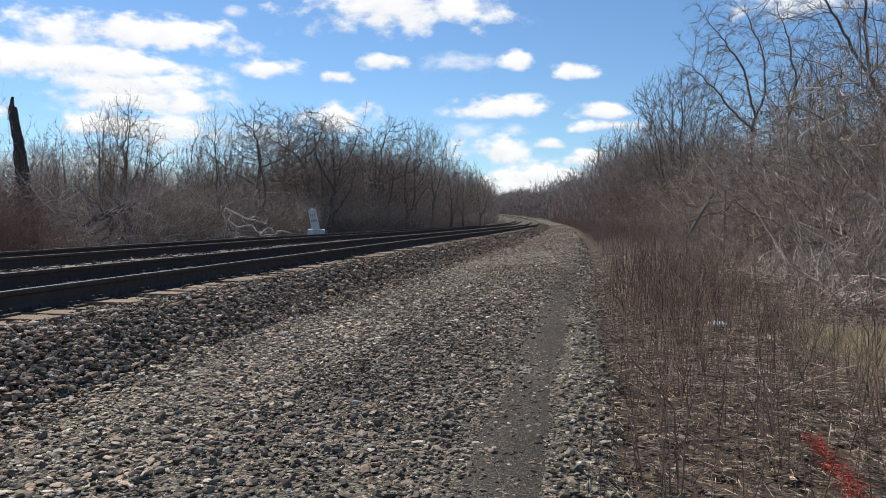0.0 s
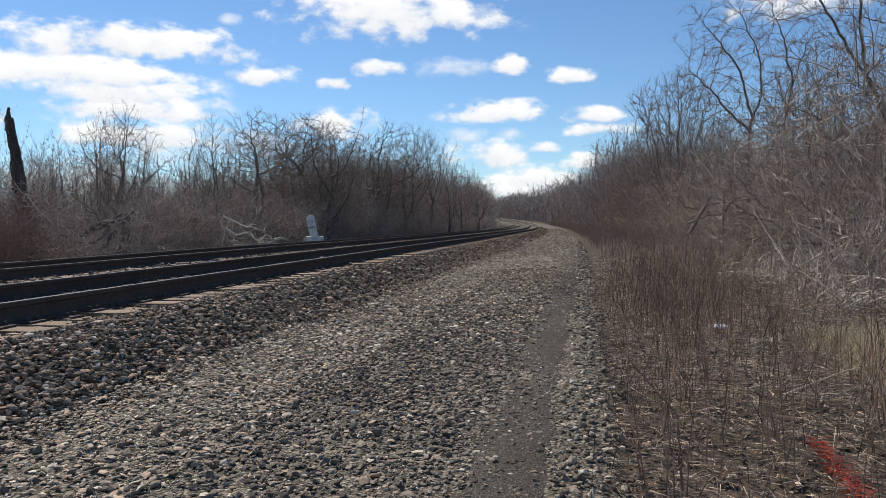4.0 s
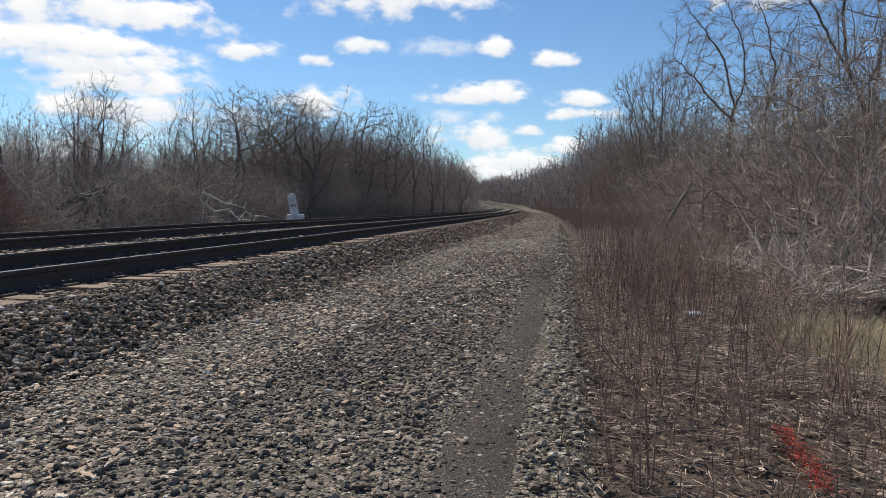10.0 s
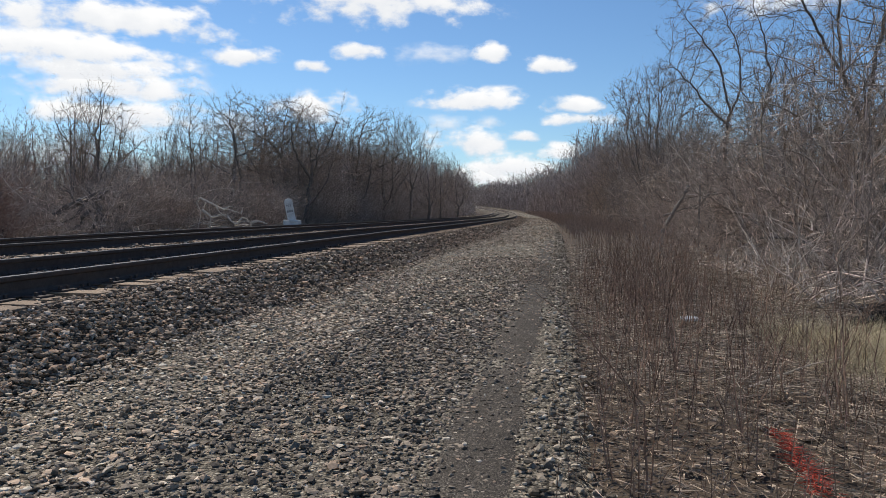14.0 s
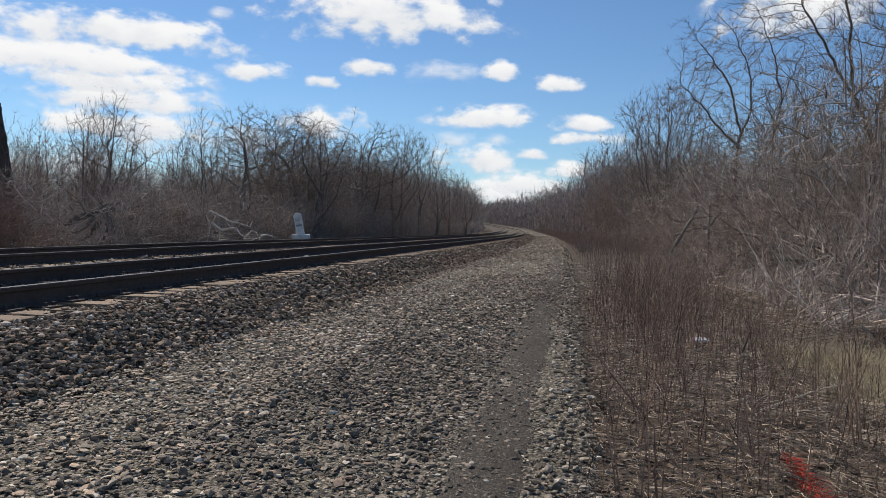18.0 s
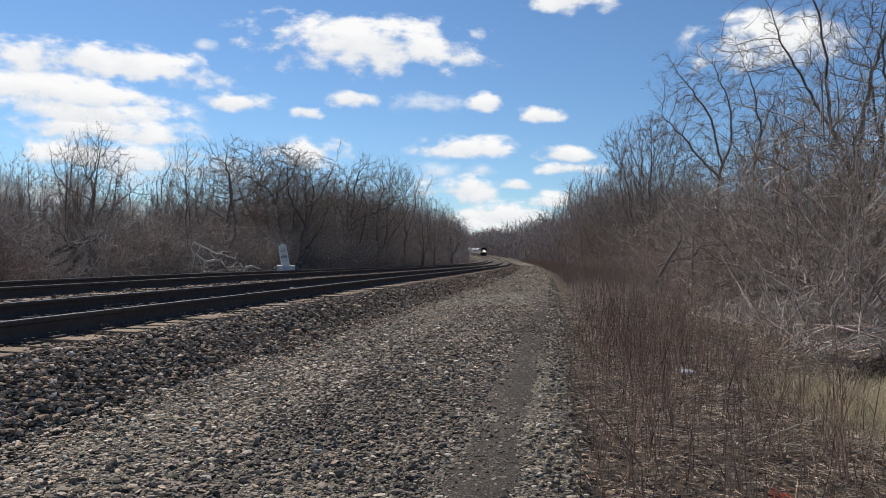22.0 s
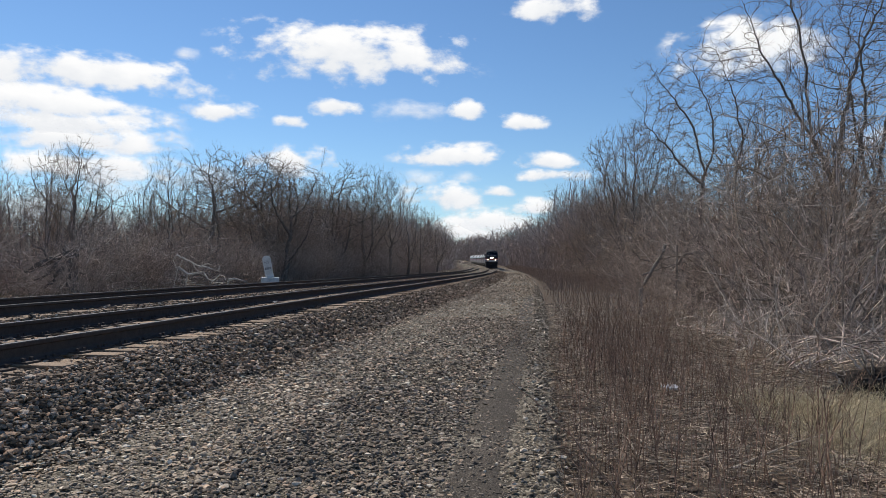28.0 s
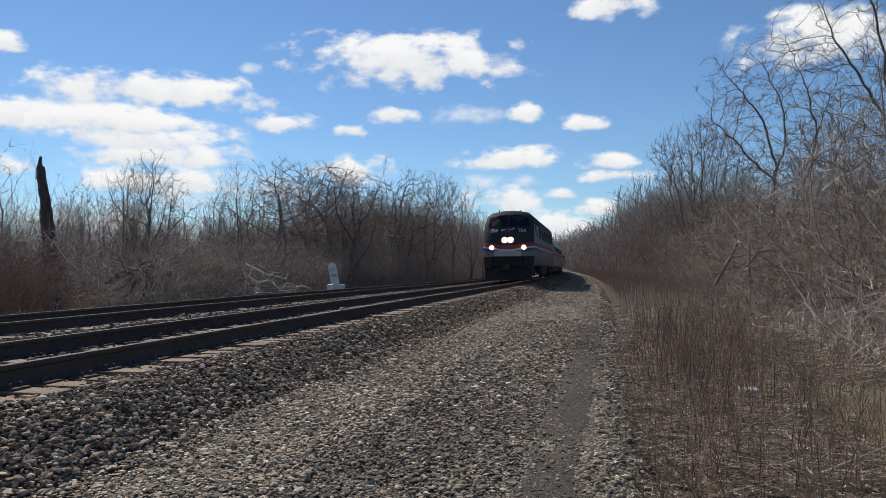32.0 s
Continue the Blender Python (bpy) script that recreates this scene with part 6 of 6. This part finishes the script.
def pile(n, seed, cx, cy, wide, tall, mat, ln, r):
    g = np.random.default_rng(seed)
    a, d = g.uniform(0, 6.283, n), np.sqrt(g.random(n))
    s = np.stack([cx + wide * d * np.cos(a), cy + 0.7 * wide * d * np.sin(a), -0.2 + tall * (1 - d ** 2) * g.random(n)], 1)
    t, l = g.uniform(0, 6.283, n), ln * g.uniform(0.4, 1.2, n)
    q = s + np.stack([np.cos(t) * l, np.sin(t) * l * 0.6, g.normal(0.05, 0.15, n) * l], 1)
    rr = r * g.uniform(0.5, 1.3, n)
    v, f = blades(np.column_stack([s, q, rr, rr]))
    return mesh_np("brush_pile", v, f, mat)


tagged(new("brush_pile", pile(150, 79, -7.4, 27.7, 1.3, 0.9, M_DEADWOOD, 0.9, 0.016)), "tangle of bleached dead branches beside the far track", "brush pile", kind="stuff")
for i, (x, y, w, h, m) in enumerate(((6.2, 12.2, 1.5, 0.4, M_PALESTRAW), (6.9, 11.4, 1.5, 0.4, M_BRUSH), (7.6, 12.6, 1.4, 0.5, M_PALESTRAW), (8.2, 11.6, 1.3, 0.5, M_BRUSH), (5.4, 10.6, 1.2, 0.2, M_PALESTRAW))):
    tagged(new("brush_pile", pile(1600, 80 + i, x, y, w, h, m, 0.8, 0.007)), "heap of cut dry stalks and twigs at the wood's edge", "brush pile", kind="stuff")


def root_ball(x, y, z, r):
    bm = bmesh.new()
    bmesh.ops.create_icosphere(bm, subdivisions=4, radius=r)
    for v in bm.verts:
        k = noise.noise(v.co * 5.0) * 0.35 + noise.noise(v.co * 14.0) * 0.16
        v.co *= 1 + k
        v.co.z *= 0.62
    me = bm_mesh("earth", bm, M_MOUND)
    ob = tagged(new("root_ball"), "dark upturned root ball of earth beside the clearing", "root ball")
    part("earth", me, ob)
    g = random.Random(5)
    for i in range(16):
        a = g.uniform(0, 6.28)
        d = Vector((math.cos(a), math.sin(a), g.uniform(0.1, 0.9)))
        rt = limb([d * r * 0.5, d * r * 0.95, d * r * g.uniform(1.2, 1.7)], 0.02, 0.005, 5, i)
        rt.materials.append(M_BARK)
        part("root", rt, ob)
    ob.matrix_basis = pose(x, y, z)


root_ball(5.2, 7.75, -0.02, 0.32)
root_ball(5.62, 7.7, -0.03, 0.3)
root_ball(4.85, 7.6, -0.1, 0.2)


# ---- milepost ----
M_FADED = paint("faded_black_paint", (0.16, 0.155, 0.15), 0.9)


def milepost():
    ob = tagged(new("milepost"), "leaning white concrete milepost on a square base", "milepost")
    bm = bmesh.new()
    box(bm, -0.36, 0.36, -0.36, 0.36, -0.7, 0.0, 0.03)
    part("base", bm_mesh("base", bm, M_CONCRETE), ob)
    w, t, h = 0.165, 0.11, 0.76
    out = [(-w, -0.02)] + [(w, -0.02)] + [(w * math.cos(a), h + w * 0.85 * math.sin(a)) for a in np.linspace(0, math.pi, 13)]
    bm = bmesh.new()
    lo = [bm.verts.new((x, -t, z)) for x, z in out]
    hi = [bm.verts.new((x, t, z)) for x, z in out]
    bm.faces.new(lo)
    bm.faces.new(hi[::-1])
    for i in range(len(out)):
        j = (i + 1) % len(out)
        bm.faces.new((lo[j], lo[i], hi[i], hi[j]))
    bmesh.ops.bevel(bm, geom=[e for e in bm.edges if abs(e.verts[0].co.y - e.verts[1].co.y) < 1e-6], offset=0.02, segments=2, affect="EDGES", profile=0.5)
    p = part("post", bm_mesh("post", bm, M_CONCRETE), ob)
    p.matrix_basis = Matrix.Translation((-0.02, 0, 0)) @ pose(0, 0, 0, 0, -11, 0)
    tx = part("lettering", letters("lettering", "NY", 0.16, M_FADED), p, "faded black letters")
    tx.matrix_basis = Matrix.Translation((0, -t - 0.004, 0.55)) @ pose(0, 0, 0, 90, 0, 0)
    for i, x in enumerate((-0.09, 0.0, 0.09)):
        part("faded_mark", boxed("faded_mark", x - 0.03, x + 0.03, -t - 0.006, -t + 0.01, 0.32, 0.42, M_SILVER, 0.003), p)
    ob.matrix_basis = pose(-5.3, 30.4, 0.62, 0, 0, 8)


milepost()

# ---- litter, paint and near weeds ----
bm = bmesh.new()
box(bm, -0.1, 0.1, -0.05, 0.05, 0, 0.032, 0.01)
lit = tagged(new("litter_scrap", bm_mesh("litter_scrap", bm, M_WHITE)), "crumpled white scrap of plastic litter in the weeds", "litter")
lit.matrix_basis = pose(2.91, 7.65, -0.04, 14, 3, 20)
M_ORANGE = paint("orange_marking_paint", (0.45, 0.06, 0.03), 0.9)
g = np.random.default_rng(9)
n = 330
k = g.random(n)
p0 = np.stack([1.87 - 0.23 * k + g.normal(0, 0.02, n), 3.66 - 0.85 * k + g.normal(0, 0.03, n), -0.03 + g.uniform(0, 0.05, n)], 1)
t = g.uniform(0, 6.283, n)
ln = g.uniform(0.03, 0.1, n)
p1 = p0 + np.stack([np.cos(t) * ln, np.sin(t) * ln, g.normal(0.05, 0.2, n) * ln], 1)
v, f = blades(np.column_stack([p0, p1, np.full(n, 0.0019), np.full(n, 0.0019)]))
tagged(new("paint_mark", mesh_np("paint_mark", v, f, M_ORANGE)), "streak of orange marking paint on dead straw", "paint mark", kind="stuff")

SHOOT = [(6, 1.1, 0.5, 0.5, 0.3), (4, 1.2, 0.5, 0.45, 0.0), (2, 0, 0, 0, 0)]
SHOOT_MESH = [stem_meshes("weed_stalk", [M_STEM, M_STEM], 200 + i, 1 + i % 3, 0.98, 0.0065, SHOOT, 0.22, 0.1, 0.03, 0.02, 0.0016, 4) for i in range(6)]
wr = random.Random(17)
NEAR = [(0.93, 2.9, 1.0), (0.86, 3.1, 0.8), (1.25, 3.4, 0.9), (1.1, 4.2, 0.8), (1.5, 4.6, 1.0), (1.9, 5.2, 1.1), (2.3, 4.4, 1.05), (2.45, 4.0, 1.15), (1.7, 3.7, 0.85), (2.0, 3.3, 0.8), (2.6, 5.4, 1.15), (1.4, 5.4, 1.0)]
NEAR += [(x, y, wr.uniform(0.7, 1.15)) for s, o in ((wr.uniform(4.5, 12), wr.uniform(5.6, 7.6)) for _ in range(50)) for x, y, _ in (tuple(along(s, o)),)]
for x, y, sc in NEAR:
    put(wr.choice(SHOOT_MESH), x, y, sc, wr.uniform(0, 360), "weed", "thin branching dead weed with a dark stem", "weed", "single weeds", ("stalk",) * 4)

for rows in ([([(0.97, 2.95, -0.09), (0.96, 2.95, 0.14), (0.95, 2.95, 0.31)], 0.006, 0.004), ([(0.95, 2.95, 0.31), (0.74, 3.0, 0.57), (0.61, 3.05, 0.69), (0.51, 3.05, 0.77)], 0.004, 0.0012), ([(0.95, 2.95, 0.31), (1.02, 2.9, 0.36), (1.1, 2.88, 0.42)], 0.003, 0.001),
              ([(0.89, 2.92, -0.09), (0.91, 2.95, 0.14), (0.94, 2.98, 0.29), (0.92, 3.0, 0.44)], 0.004, 0.0012), ([(0.99, 2.97, -0.09), (1.0, 2.95, 0.23), (1.03, 2.93, 0.42)], 0.0045, 0.0012), ([(0.74, 3.0, 0.57), (0.7, 2.98, 0.68)], 0.002, 0.0008), ([(0.85, 2.97, 0.43), (0.86, 2.93, 0.56)], 0.002, 0.0008)],
             [([(1.59, 3.3, -0.1), (1.59, 3.3, 0.2), (1.58, 3.3, 0.6)], 0.0035, 0.0012), ([(1.59, 3.3, 0.3), (1.64, 3.3, 0.45)], 0.0015, 0.0007), ([(1.585, 3.3, 0.38), (1.54, 3.3, 0.52)], 0.0015, 0.0007)],
             [([(1.77, 4.2, -0.1), (1.76, 4.2, 0.15), (1.76, 4.2, 0.56)], 0.004, 0.0012), ([(1.76, 4.2, 0.3), (1.82, 4.2, 0.46)], 0.0015, 0.0007)],
             [([(2.66, 4.6, -0.12), (2.67, 4.6, 0.2), (2.71, 4.6, 0.8)], 0.004, 0.0012), ([(2.68, 4.6, 0.4), (2.62, 4.6, 0.58)], 0.0018, 0.0007)]):
    limbs("forked_weed", "tall dark forking dead weed at the road's edge", "weed", M_STEM, rows, "branch", 0.6)


# ---- stones that lie free ----
single_stones(road, 290, 5, 1.6, 6.5, 2.6, 4.7, 0.036, M_DARKCHIP)
single_stones(bed, 290, 6, 2.5, 8.5, 1.2, 2.35, 0.048, M_BALLAST)


def motions():
    for ob, lead in TRAIN:
        rows = []
        for t in np.arange(0, 32.01, 1.0):
            s = 43.6 + 33.0 * (32.0 - t) + lead
            rows.append((float(t), Matrix.Translation(Vector(along(s, 0.0, RAIL_TOP))) @ pose(0, 0, 0, 0, 0, -math.degrees(heading(s)))))
        walk(ob, rows)
    for ob, at in CLOUDS:
        rows = []
        for t in (0.0, 16.0, 32.0):
            m = pose(0, 0, 0, 0, 0, DRIFT * t) @ Matrix.Translation(at)
            rows.append((t, Matrix.Translation(m.translation) @ pose(0, 0, 0, 0, 0, math.degrees(math.atan2(-m.translation.x, m.translation.y)))))
        walk(ob, rows)


DRIFT = 0.02
motions()
